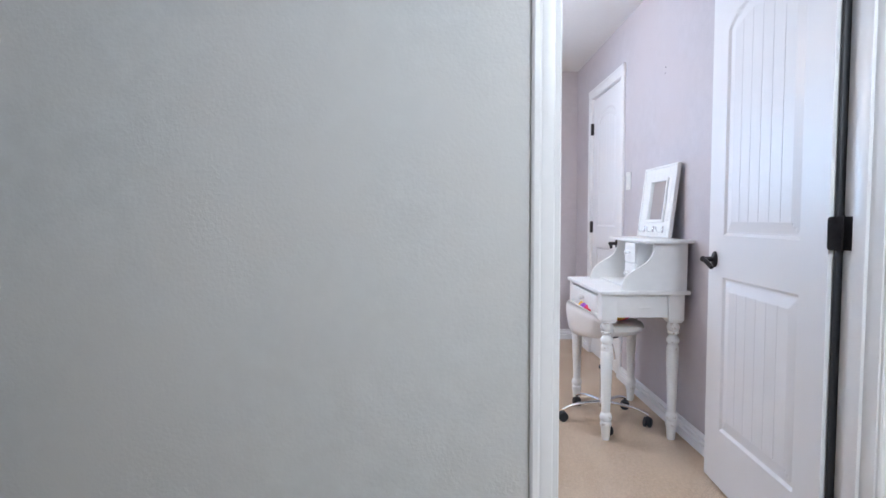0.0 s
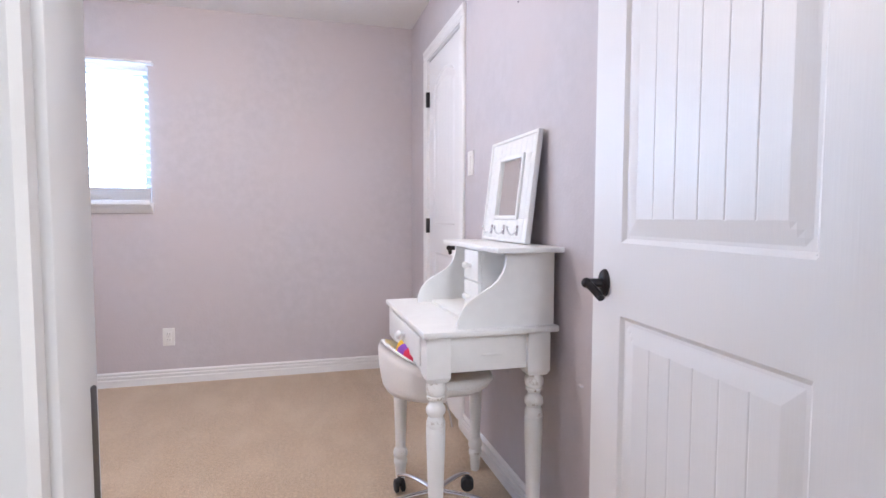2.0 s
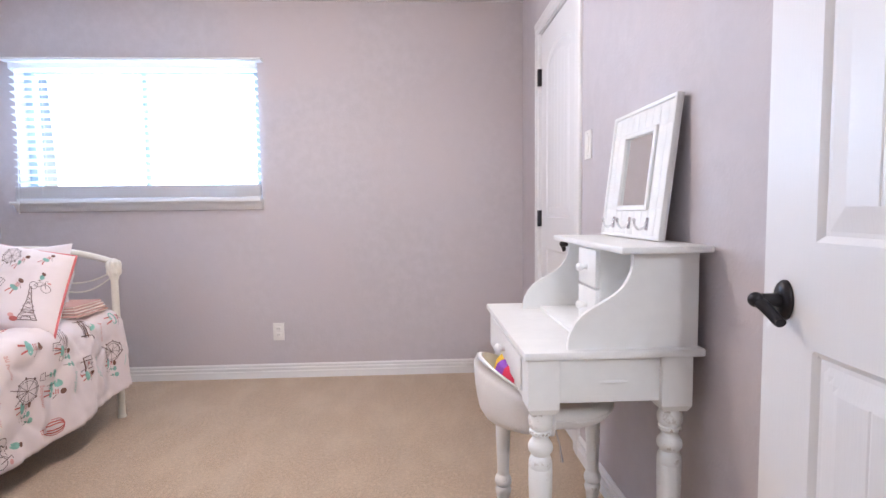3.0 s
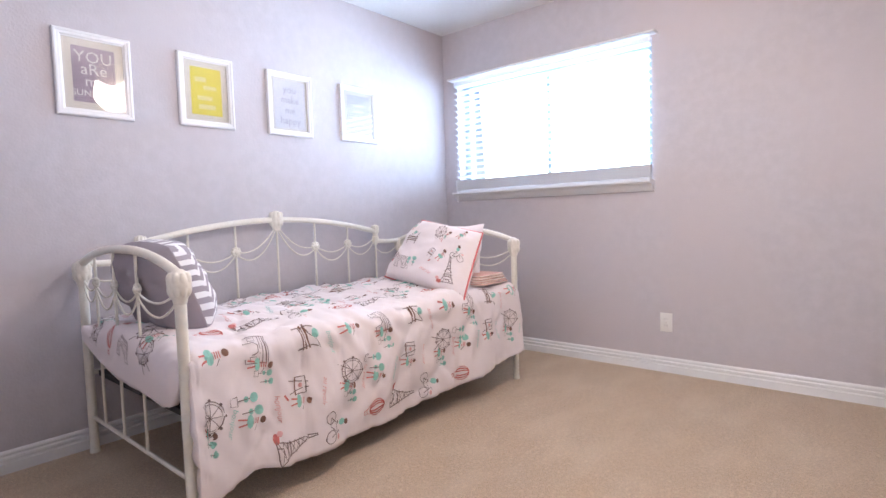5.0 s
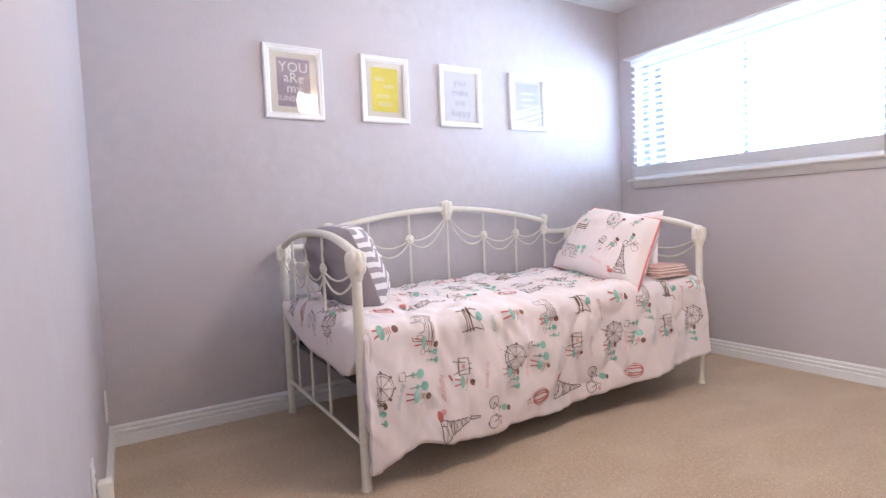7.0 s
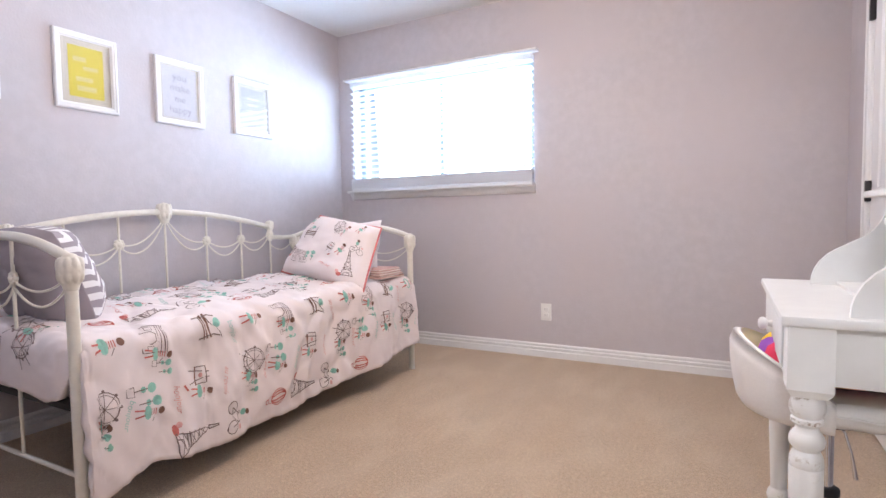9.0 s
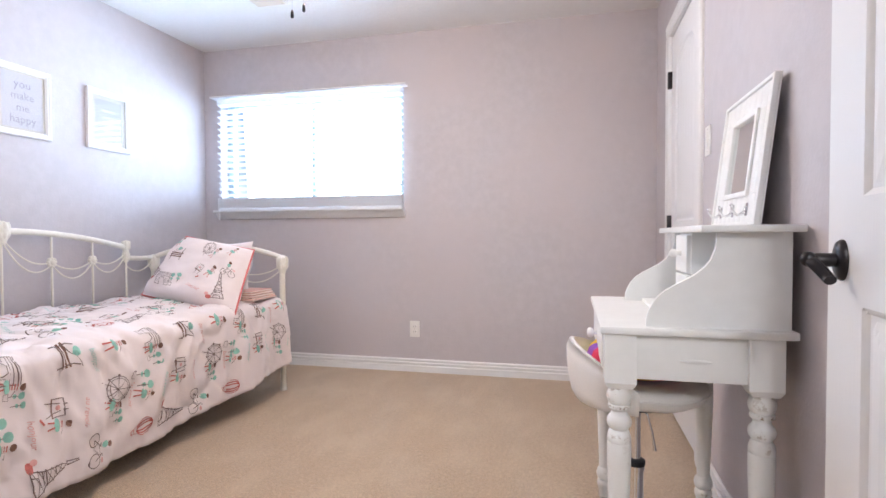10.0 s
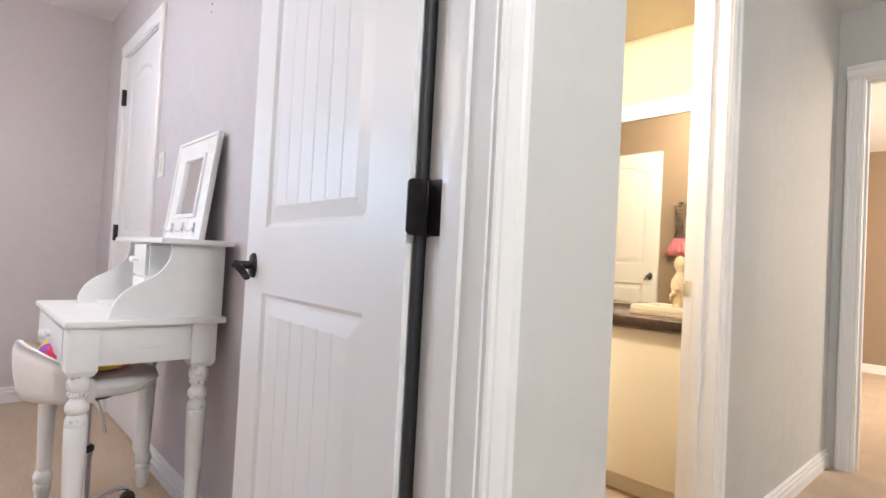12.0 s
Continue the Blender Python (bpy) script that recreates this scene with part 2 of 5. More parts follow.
GRASS = surface("lawn", (0.10, 0.13, 0.05), 0.9, vary=0.3, grain=8, big=0.3)
FLOWER = surface("pink_gathered_cloth", (0.62, 0.20, 0.24), 0.8, vary=0.2, grain=30)
GOLD = surface("pale_figurine", (0.60, 0.50, 0.34), 0.5, vary=0.2, grain=40)

# ---------------------------------------------------------------- mesh helpers


def link_mesh(name, verts, faces, material, parent=None, smooth=False, label=""):
    me = bpy.data.meshes.new(name)
    me.from_pydata([tuple(v) for v in verts], [], faces)
    me.update()
    for mt in (material if isinstance(material, (list, tuple)) else [material]):
        me.materials.append(mt)
    if smooth:
        me.shade_smooth()
    ob = new(name, me)
    if parent:
        ob.parent = parent
    if label:
        ob["label"] = label
    return ob


def part(name, bm, material, parent=None, label="", smooth=None):
    """Links a bmesh as one mesh object; smooth: the angle under which edges are shaded round."""
    bmesh.ops.recalc_face_normals(bm, faces=bm.faces[:])
    if smooth is not None:
        lim = radians(smooth)
        for f in bm.faces:
            f.smooth = True
        for e in bm.edges:
            e.smooth = len(e.link_faces) == 2 and e.calc_face_angle(3.2) < lim
    me = bpy.data.meshes.new(name)
    bm.to_mesh(me)
    bm.free()
    for mt in (material if isinstance(material, (list, tuple)) else [material]):
        me.materials.append(mt)
    ob = new(name, me)
    if parent:
        ob.parent = parent
    if label:
        ob["label"] = label
    return ob


def thing(name, label, category, group="", at=(0, 0, 0)):
    ob = new(name)
    ob.empty_display_size = 0.1
    ob.location = at
    return tagged(ob, label, category, group)


def box(bm, x0, y0, z0, x1, y1, z1, bevel=0.0):
    m = Matrix.Translation(((x0 + x1) / 2, (y0 + y1) / 2, (z0 + z1) / 2)) @ Matrix.Diagonal((abs(x1 - x0), abs(y1 - y0), abs(z1 - z0), 1))
    r = bmesh.ops.create_cube(bm, size=1.0, matrix=m)
    if bevel:
        es = list({e for v in r["verts"] for e in v.link_edges})
        bmesh.ops.bevel(bm, geom=es, offset=bevel, segments=2, profile=0.5, affect='EDGES')
    return bm


def boxed(name, dims, material, parent=None, label="", bevel=0.0):
    return part(name, box(bmesh.new(), *dims, bevel), material, parent, label, 40 if bevel else None)


def prism(bm, poly, place, t0, t1):
    """Extrudes the closed outline poly (pairs) from t0 to t1; place(a, b, t) gives the point."""
    lo = [bm.verts.new(place(a, b, t0)) for a, b in poly]
    hi = [bm.verts.new(place(a, b, t1)) for a, b in poly]
    n = len(poly)
    for i in range(n):
        bm.faces.new((lo[i], lo[(i + 1) % n], hi[(i + 1) % n], hi[i]))
    bm.faces.new(lo[::-1])
    bm.faces.new(hi)
    return bm


def lathe(bm, profile, seg=20, at=(0, 0, 0), turn=None):
    """Turns (radius, height) pairs round the upright axis through at."""
    m = Matrix.Translation(at) @ (turn or Matrix())
    rings = []
    for r, z in profile:
        rings.append([bm.verts.new(m @ Vector((max(r, 1e-4) * math.cos(6.283185 * i / seg), max(r, 1e-4) * math.sin(6.283185 * i / seg), z))) for i in range(seg)])
    for a, b in zip(rings, rings[1:]):
        for i in range(seg):
            bm.faces.new((a[i], a[(i + 1) % seg], b[(i + 1) % seg], b[i]))
    bm.faces.new(rings[0][::-1])
    bm.faces.new(rings[-1])
    return bm


def tube(bm, pts, radius, seg=10, flat=1.0):
    """A round bar along pts; radius may be a function of the way along (0 to 1)."""
    pts = [Vector(p) for p in pts]
    n = len(pts)
    up = Vector((0.13, 0.21, 0.97)).normalized()
    rings = []
    for i, p in enumerate(pts):
        d = (pts[min(i + 1, n - 1)] - pts[max(i - 1, 0)]).normalized()
        if abs(d.dot(up)) > 0.95:
            a = d.cross(Vector((1, 0.1, 0))).normalized()
        else:
            a = d.cross(up).normalized()
        b = d.cross(a).normalized()
        if rings:
            a0 = ref - d * ref.dot(d)
            a = a0.normalized()
            b = d.cross(a).normalized()
        ref = a
        r = radius(i / (n - 1)) if callable(radius) else radius
        rings.append([bm.verts.new(p + a * (r * math.cos(6.283185 * k / seg)) + b * (r * flat * math.sin(6.283185 * k / seg))) for k in range(seg)])
    for s, t in zip(rings, rings[1:]):
        for k in range(seg):
            bm.faces.new((s[k], s[(k + 1) % seg], t[(k + 1) % seg], t[k]))
    bm.faces.new(rings[0][::-1])
    bm.faces.new(rings[-1])
    return bm


def ball(bm, at, r, sz=(1, 1, 1), seg=14):
    bmesh.ops.create_uvsphere(bm, u_segments=seg, v_segments=max(6, seg // 2 + 1), radius=r, matrix=Matrix.Translation(at) @ Matrix.Diagonal((*sz, 1)))
    return bm


def arc(f, n, a=0.0, b=1.0):
    return [f(a + (b - a) * i / (n - 1)) for i in range(n)]


CASING = [(0, 0), (0, 0.009), (0.004, 0.012), (0.016, 0.010), (0.019, 0.013), (0.044, 0.0155), (0.050, 0.0135), (0.056, 0.017), (0.068, 0.017), (0.074, 0.011), (0.074, 0)]
BASE = [(0, 0), (0.016, 0), (0.016, 0.043), (0.006, 0.047), (0.006, 0.053), (0.014, 0.058), (0.0135, 0.067), (0.004, 0.070), (0.004, 0.075), (0.0095, 0.080), (0.009, 0.086), (0.004, 0.094), (0, 0.094)]


def casing(name, a0, a1, top, place, parent, label=""):
    """Door casing round an opening from a0 to a1: two uprights and a head. place(along, out, z)."""
    for s, a in ((-1, a0), (1, a1)):
        bm = bmesh.new()
        prism(bm, CASING, lambda u, v, t: place(a + s * u, v, t), 0.0, top)
        part("upright_casing", bm, TRIM, parent, smooth=25)
    bm = bmesh.new()
    prism(bm, CASING, lambda u, v, t: place(t, v + 0.0015, top + u), a0 - 0.076, a1 + 0.076)
    part("head_casing", bm, TRIM, parent, smooth=25)


def baseboard(place, a0, a1):
    bm = bmesh.new()
    prism(bm, BASE, place, a0, a1)
    ob = part("baseboard", bm, TRIM, smooth=25)
    return tagged(ob, "white moulded baseboard along the painted wall", "baseboard", kind="structure")


# ---------------------------------------------------------------- large structure


def structure(name, boxes, material, label, category):
    bm = bmesh.new()
    for b in boxes:
        box(bm, *b)
    return tagged(part(name, bm, material), label, category, kind="structure")


WX0, WX1, WZ0, WZ1 = -1.69, -0.185, 1.185, 2.05             # window opening
structure("floor", [(-2.6, -0.9, -0.12, 8.7, 5.34, 0.0)], CARPET, "beige cut-pile carpet with brushed traces", "floor")
structure("ceiling", [(-2.6, -0.9, CZ, 8.7, 5.34, CZ + 0.12)], CEIL, "white textured ceiling", "ceiling")
structure("wall_north", [(XL - 0.12, YB, 0, WX0, YB + 0.16, CZ), (WX1, YB, 0, XR + 0.12, YB + 0.16, CZ), (WX0, YB, 0, WX1, YB + 0.16, WZ0), (WX0, YB, WZ1, WX1, YB + 0.16, CZ)],
          LILAC, "pale lilac painted wall with the window", "wall")
structure("wall_west", [(XL - 0.12, 1.735, 0, XL, YB, CZ)], LILAC, "pale lilac painted wall behind the bed", "wall")
CY0, CY1, CTOP = 3.945, 4.63, 2.075                         # closet opening
structure("wall_east", [(XR, 1.735, 0, XR + 0.12, CY0 - 0.02, CZ), (XR, CY1 + 0.02, 0, XR + 0.12, YB, CZ), (XR, CY0 - 0.02, CTOP + 0.02, XR + 0.12, CY1 + 0.02, CZ)],
          LILAC, "pale lilac painted wall with the closet door", "wall")
# front wall: a lilac skin on the bedroom side, grey on the hall side
DT = 2.05
for nm, y0, y1, mt, lb in (("wall_south", YF - 0.05, YF, LILAC, "pale lilac painted wall round the bedroom door"), ("wall_hall_north", YH, YF - 0.05, GREIGE, "grey painted hall wall round the bedroom door")):
    corner = [(1.735, YH, 0, 1.805, YF, CZ)] if mt is GREIGE else []
    structure(nm, [(-2.48, y0, 0, JL - 0.02, y1, CZ), (JR + 0.02, y0, 0, 1.735, y1, CZ), (JL - 0.02, y0, DT + 0.02, JR + 0.02, y1, CZ)] + corner, mt, lb, "wall")
BX0, BX1 = 2.03, 2.735                                      # bathroom door opening
structure("wall_bath_front", [(1.70, YW, 0, BX0 - 0.02, YW + 0.12, CZ), (BX1 + 0.02, YW, 0, XE + 0.12, YW + 0.12, CZ), (BX0 - 0.02, YW, DT + 0.02, BX1 + 0.02, YW + 0.12, CZ)],
          GREIGE, "grey painted hall wall beside the bathroom door", "wall")
structure("wall_hall_south", [(-2.6, -0.72, 0, 8.7, -0.6, CZ)], GREIGE, "plain grey painted wall of the hall", "wall")
structure("wall_hall_west", [(-2.6, -0.6, 0, -2.48, 1.735, CZ)], GREIGE, "plain grey painted end wall of the hall", "wall")
EY0, EY1 = 0.80, 1.615                                      # end door opening
structure("wall_hall_east", [(XE, -0.6, 0, XE + 0.12, EY0 - 0.02, CZ), (XE, EY1 + 0.02, 0, XE + 0.12, YW, CZ), (XE, EY0 - 0.02, DT + 0.02, XE + 0.12, EY1 + 0.02, CZ)],
          GREIGE, "grey painted end wall of the hall with a doorway", "wall")
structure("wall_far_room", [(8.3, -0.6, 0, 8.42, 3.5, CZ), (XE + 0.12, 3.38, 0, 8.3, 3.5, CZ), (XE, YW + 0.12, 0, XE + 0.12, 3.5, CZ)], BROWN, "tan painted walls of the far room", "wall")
structure("wall_bath", [(3.55, YW + 0.12, 0, 3.67, 4.32, CZ), (1.70, 4.2, 0, 3.55, 4.32, CZ)], BATHWALL, "cream painted walls of the bathroom", "wall")
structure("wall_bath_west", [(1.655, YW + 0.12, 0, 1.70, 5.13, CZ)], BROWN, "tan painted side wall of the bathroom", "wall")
structure("ground", [(-60, 5.6, -0.35, 60, 120, -0.30)], GRASS, "lawn outside the window", "ground")

for place, a0, a1 in (
        (lambda u, v, t: (t, YB - u, v), XL + 0.016, XR - 0.016),
        (lambda u, v, t: (XL + u, t, v), YF, YB),
        (lambda u, v, t: (t, YF + u, v), XL + 0.016, JL - 0.08),
        (lambda u, v, t: (XR - u, t, v), YF, CY0 - 0.08),
        (lambda u, v, t: (XR - u, t, v), CY1 + 0.08, YB),
        (lambda u, v, t: (t, YH - u, v), -2.48, JL - 0.08),
        (lambda u, v, t: (t, YH - u, v), JR + 0.08, 1.805),
        (lambda u, v, t: (t, YW - u, v), BX1 + 0.08, XE),
        (lambda u, v, t: (8.3 - u, t, v), -0.6, 3.38)):
    baseboard(place, a0, a1)


def door_frame(name, label, lo, hi, top, y0, y1, along_x, faces, stop=None):
    """Jambs, head and stops lining an opening, with casings on the given faces."""
    th = thing(name, label, "door frame")
    th["kind"] = "structure"

    def bx(nm, a0, a1, b0, b1, z0, z1):
        d = (a0, b0, z0, a1, b1, z1) if along_x else (b0, a0, z0, b1, a1, z1)
        boxed(nm, d, TRIM, th, bevel=0.0015)
    bx("jamb", lo - 0.02, lo, y0, y1, 0, top)
    bx("jamb", hi, hi + 0.02, y0, y1, 0, top)
    bx("head_jamb", lo - 0.02, hi + 0.02, y0, y1, top, top + 0.02)
    if stop:
        s0, s1 = stop
        bx("door_stop", lo, lo + 0.011, s0, s1, 0, top)
        bx("door_stop", hi - 0.011, hi, s0, s1, 0, top)
        bx("head_stop", lo + 0.011, hi - 0.011, s0, s1, top - 0.011, top)
    for f, sgn in faces:
        if along_x:
            casing(name, lo - 0.005 + (0.028 if sgn < 0 and stop and stop[0] < 1.66 else 0.0), hi + 0.005, top + 0.005, lambda a, o, z: (a, f + sgn * o, z), th)
        else:
            casing(name, lo - 0.005, hi + 0.005, top + 0.005, lambda a, o, z: (f + sgn * o, a, z), th)
    return th


frame_bed = door_frame("door_frame_1", "white painted bedroom door frame with moulded casing", JL, JR, DT, YH - 0.001, YF + 0.001, True, ((YH, -1), (YF, 1)), (1.645, 1.69))
frame_bath = door_frame("door_frame_2", "white painted bathroom door frame with moulded casing", BX0, BX1, DT, YW - 0.001, YW + 0.121, True, ((YW, -1),), (YW + 0.05, YW + 0.08))
door_frame("door_frame_3", "white painted closet door frame with moulded casing", CY0, CY1, CTOP, XR - 0.001, XR + 0.121, False, ((XR, -1),), (XR + 0.045, XR + 0.08))
door_frame("door_frame_4", "white painted door frame at the end of the hall", EY0, EY1, DT, XE - 0.001, XE + 0.121, False, ((XE, -1),), (XE + 0.05, XE + 0.08))
# strike plates in the latch jambs
bm = box(bmesh.new(), JL - 0.002, 1.694, 0.895, JL + 0.002, 1.728, 0.985, 0.0015)
part("strike_plate", bm, BRONZE, frame_bed, "dark bronze strike plate", 40)
# near-black strip that stands in for the shade in the hinge-side gap
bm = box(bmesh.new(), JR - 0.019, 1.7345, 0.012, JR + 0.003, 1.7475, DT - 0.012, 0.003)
part("gap_shade_strip", bm, BLACKRUB, frame_bed, "dark strip standing in for shade in the hinge gap", 40)

# ---------------------------------------------------------------- doors
DW, DH = 0.757, 2.03


def door_leaf_mesh(name, w, h, thick=0.035):
    """A moulded two-panel plank door: u across, outward along +y, z up; the face is at y = 0."""
    u0, u1 = 0.128, w - 0.128
    zb0, zb1, zu0, spring, crown = 0.235, 0.862, 1.030, 1.80, 1.915

    def top(u):
        k = (u - (u0 + u1) / 2) / ((u1 - u0) / 2)
        return spring + (crown - spring) * math.sqrt(max(0.0, 1 - k * k * 0.94))

    def relief(u, z):
        if z < (zb1 + zu0) / 2:
            d = min(u - u0, u1 - u, z - zb0, zb1 - z)
        else:
            d = min(u - u0, u1 - u, z - zu0, (top(u) - z) * 0.92)
        if d <= 0:
            return 0.0
        if d < 0.010:
            return -0.008 * d / 0.010
        if d < 0.017:
            return -0.008
        if d < 0.054:
            return -0.008 + 0.006 * (d - 0.017) / 0.037
        g = abs(((u - w / 2) / 0.068 + 0.5) % 1.0 - 0.5) * 0.068
        return -0.002 - max(0.0, 0.0013 * (1 - g / 0.003))
    us = {0.0, w}
    for d in (0, 0.005, 0.010, 0.0135, 0.017, 0.029, 0.041, 0.0525, 0.054, 0.0555):
        us |= {u0 + d, u1 - d}
    k = -4
    while k <= 4:
        c = w / 2 + k * 0.068
        if u0 + 0.056 < c < u1 - 0.056:
            us |= {c - 0.003, c - 0.0015, c, c + 0.0015, c + 0.003, c + 0.02, c - 0.02}
        k += 1
    us |= {u0 / 2, w - u0 / 2}
    zs = {0.0, h, 0.1, 0.95}
    for a, b in ((zb0, zb1), (zu0, None)):
        for d in (0, 0.005, 0.010, 0.0135, 0.017, 0.029, 0.041, 0.0525, 0.054, 0.0555):
            zs.add(a + d)
            if b:
                zs.add(b - d)
    zs |= {0.35 + 0.06 * i for i in range(8)} | {1.12 + 0.06 * i for i in range(9)} | {1.66 + 0.004 * i for i in range(66)}
    us, zs = sorted(us), sorted(zs)
    nu, nz = len(us), len(zs)
    verts = [(u, relief(u, z), z) for z in zs for u in us]
    faces = [(j * nu + i + 1, j * nu + i, (j + 1) * nu + i, (j + 1) * nu + i + 1) for j in range(nz - 1) for i in range(nu - 1)]
    n0 = len(verts)
    verts += [(0, 0, 0), (w, 0, 0), (w, 0, h), (0, 0, h), (0, -thick, 0), (w, -thick, 0), (w, -thick, h), (0, -thick, h)]
    faces += [(n0 + a, n0 + b, n0 + c, n0 + d) for a, b, c, d in ((4, 5, 6, 7), (0, 4, 7, 3), (1, 2, 6, 5), (3, 7, 6, 2), (0, 1, 5, 4))]
    me = bpy.data.meshes.new(name)
    me.from_pydata(verts, [], faces)
    me.update()
    me.materials.append(DOORP)
    return me


def lever_handle(parent, u, z, reach=-1):
    """Oval rose, neck and a drooping lever, on the face at y = 0."""
    h = new("door_handle")
    h.parent = parent
    h["label"] = "dark bronze lever handle"
    bm = bmesh.new()
    lathe(bm, [(0.0, 0.0), (0.027, 0.0), (0.027, 0.004), (0.024, 0.009), (0.016, 0.012), (0.0, 0.0125)], 24, (u, 0, z), Matrix.Rotation(radians(-90), 4, 'X') @ Matrix.Diagonal((0.82, 1.25, 1, 1)))
    part("rose", bm, BRONZE, h, smooth=50)
    bm = bmesh.new()
    tube(bm, [(u, 0.008, z), (u, 0.02, z), (u, 0.038, z), (u, 0.050, z)], lambda s: 0.0115 if s < 0.9 else 0.009, 14)
    part("neck", bm, BRONZE, h, smooth=50)
    bm = bmesh.new()
    ball(bm, (u, 0.049, z + 0.001), 0.0130, (1, 1, 1), 14)
    tube(bm, [(u - reach * 0.004, 0.047, z), (u + reach * 0.008, 0.046, z - 0.003), (u + reach * 0.017, 0.040, z - 0.012), (u + reach * 0.025, 0.034, z - 0.022), (u + reach * 0.032, 0.031, z - 0.029), (u + reach * 0.039, 0.031, z - 0.031)],
         lambda s: 0.0112 - 0.002 * s, 12, 0.8)
    part("lever", bm, BRONZE, h, smooth=50)


door_mesh = door_leaf_mesh("leaf", DW, DH)
door_1 = thing("door_1", "open white moulded two-panel plank door with bronze hardware", "door")
door_1["kind"] = "structure"
a = radians(3.3)
door_1.matrix_world = Matrix(((math.sin(a), -math.cos(a), 0, 1.389), (math.cos(a), math.sin(a), 0, 1.751), (0, 0, 1, 0.012), (0, 0, 0, 1)))
leaf = new("leaf", door_mesh)
leaf.parent = door_1
lever_handle(door_1, DW - 0.06, 0.930)
bm = box(bmesh.new(), DW - 0.0005, -0.030, 0.87, DW + 0.0015, -0.005, 0.99)
part("latch_plate", bm, BRONZE, door_1)


def butt_hinge(parent, at, ax, ay, w=0.040, h=0.094):
    """Two rounded leaves and a barrel; ax, ay: the ways that the leaves lie from the barrel."""
    hg = new("hinge")
    hg.parent = parent
    hg["label"] = "dark bronze butt hinge"
    at, ax, ay = Vector(at), Vector(ax), Vector(ay)
    for d, other in ((ax, ay), (ay, ax)):
        bm = bmesh.new()
        r, outline = 0.010, []
        for cx, cz, a0 in ((w - r, h / 2 - r, 0), (0, h / 2, None), (0, -h / 2, None), (w - r, -h / 2 + r, 270)):
            if a0 is None:
                outline.append((cx, cz))
            else:
                outline += [(cx + r * math.cos(radians(a0 + 90 * i / 5)), cz + r * math.sin(radians(a0 + 90 * i / 5))) for i in range(6)]
        prism(bm, outline, lambda p, q, t: at + d * p + Vector((0, 0, q)) - other * t, -0.0015, 0.0010)
        part("hinge_leaf", bm, BRONZE, hg)
    bm = bmesh.new()
    tube(bm, [at + Vector((0, 0, -h / 2 - 0.004)), at + Vector((0, 0, -h / 2)), at + Vector((0, 0, 0)), at + Vector((0, 0, h / 2)), at + Vector((0, 0, h / 2 + 0.004))], lambda s: 0.0055 if 0 < s < 1 else 0.003, 12)
    part("hinge_barrel", bm, BRONZE, hg, smooth=50)
    return hg


for z in (0.26, 1.067, 1.84):
    butt_hinge(frame_bed, (JR - 0.0045, 1.7325, z), (-1, 0.03, 0), (0, -1, 0), 0.042)

door_2 = thing("door_2", "closed white moulded two-panel closet door with dark hinges", "door")
door_2["kind"] = "structure"
door_2.matrix_world = Matrix(((0, -1, 0, XR + 0.004), (1, 0, 0, CY0 + 0.003), (0, 0, 1, 0.012), (0, 0, 0, 1)))
leaf2 = new("leaf", door_mesh)
leaf2.parent = door_2
leaf2.scale = ((CY1 - CY0 - 0.006) / DW, 1, 1.012)
lever_handle(door_2, 0.06, 0.925, 1)
for z in (0.26, 1.046, 1.836):
    bm = box(bmesh.new(), XR - 0.018, CY1 - 0.016, z - 0.046, XR + 0.006, CY1 + 0.007, z + 0.046, 0.002)
    h = part("hinge", bm, BRONZE, None, smooth=40)
    h.parent = door_2
    h.matrix_parent_inverse = door_2.matrix_world.inverted()

# closed door on the bathroom's inner wall, seen in its mirror
door_3 = thing("door_3", "closed white moulded door on the bathroom wall", "door")
door_3["kind"] = "structure"
door_3.matrix_world = Matrix(((0, 1, 0, 1.722), (-1, 0, 0, 3.95), (0, 0, 1, 0.012), (0, 0, 0, 1)))
leaf3 = new("leaf", door_mesh)
leaf3.parent = door_3
lever_handle(door_3, DW - 0.06, 0.93)

# ---------------------------------------------------------------- window and blind
win = thing("window_1", "bright double vinyl window with a white painted sill", "window")
win["kind"] = "structure"
FY0, FY1 = YB + 0.085, YB + 0.145
for nm, d in (("frame_side", (WX0, FY0, WZ0, WX0 + 0.05, FY1, WZ1)), ("frame_side", (WX1 - 0.05, FY0, WZ0, WX1, FY1, WZ1)), ("mullion", (-0.955, FY0, WZ0 + 0.045, -0.922, FY1, WZ1 - 0.045)),
              ("frame_head", (WX0 + 0.05, FY0, WZ1 - 0.045, WX1 - 0.05, FY1, WZ1)), ("frame_foot", (WX0 + 0.05, FY0, WZ0, WX1 - 0.05, FY1, WZ0 + 0.045))):
    boxed(nm, d, VINYL, win, bevel=0.003)
for x0, x1 in ((WX0 + 0.05, -0.955), (-0.922, WX1 - 0.05)):
    p = boxed("pane", (x0, FY0 + 0.025, WZ0 + 0.045, x1, FY0 + 0.029, WZ1 - 0.045), GLASS, win)
    p.visible_shadow = False
sill = [(0, 0), (0.085, 0), (0.085, -0.010), (0.078, -0.018), (0.050, -0.020), (0.046, -0.030), (0.020, -0.062), (0.012, -0.066), (0, -0.066)]
bm = bmesh.new()
prism(bm, sill, lambda u, v, t: (t, YB - u, 1.186 + v), -1.710, -0.172)
part("window_sill", bm, TRIM, win, smooth=25)
bm = bmesh.new()
prism(bm, [(0, 0), (0.075, 0), (0.075, 0.008), (0.066, 0.014), (0, 0.014)], lambda u, v, t: (t, YB - u, 2.056 + v), -1.738, -0.148)
part("head_trim", bm, TRIM, win, smooth=25)

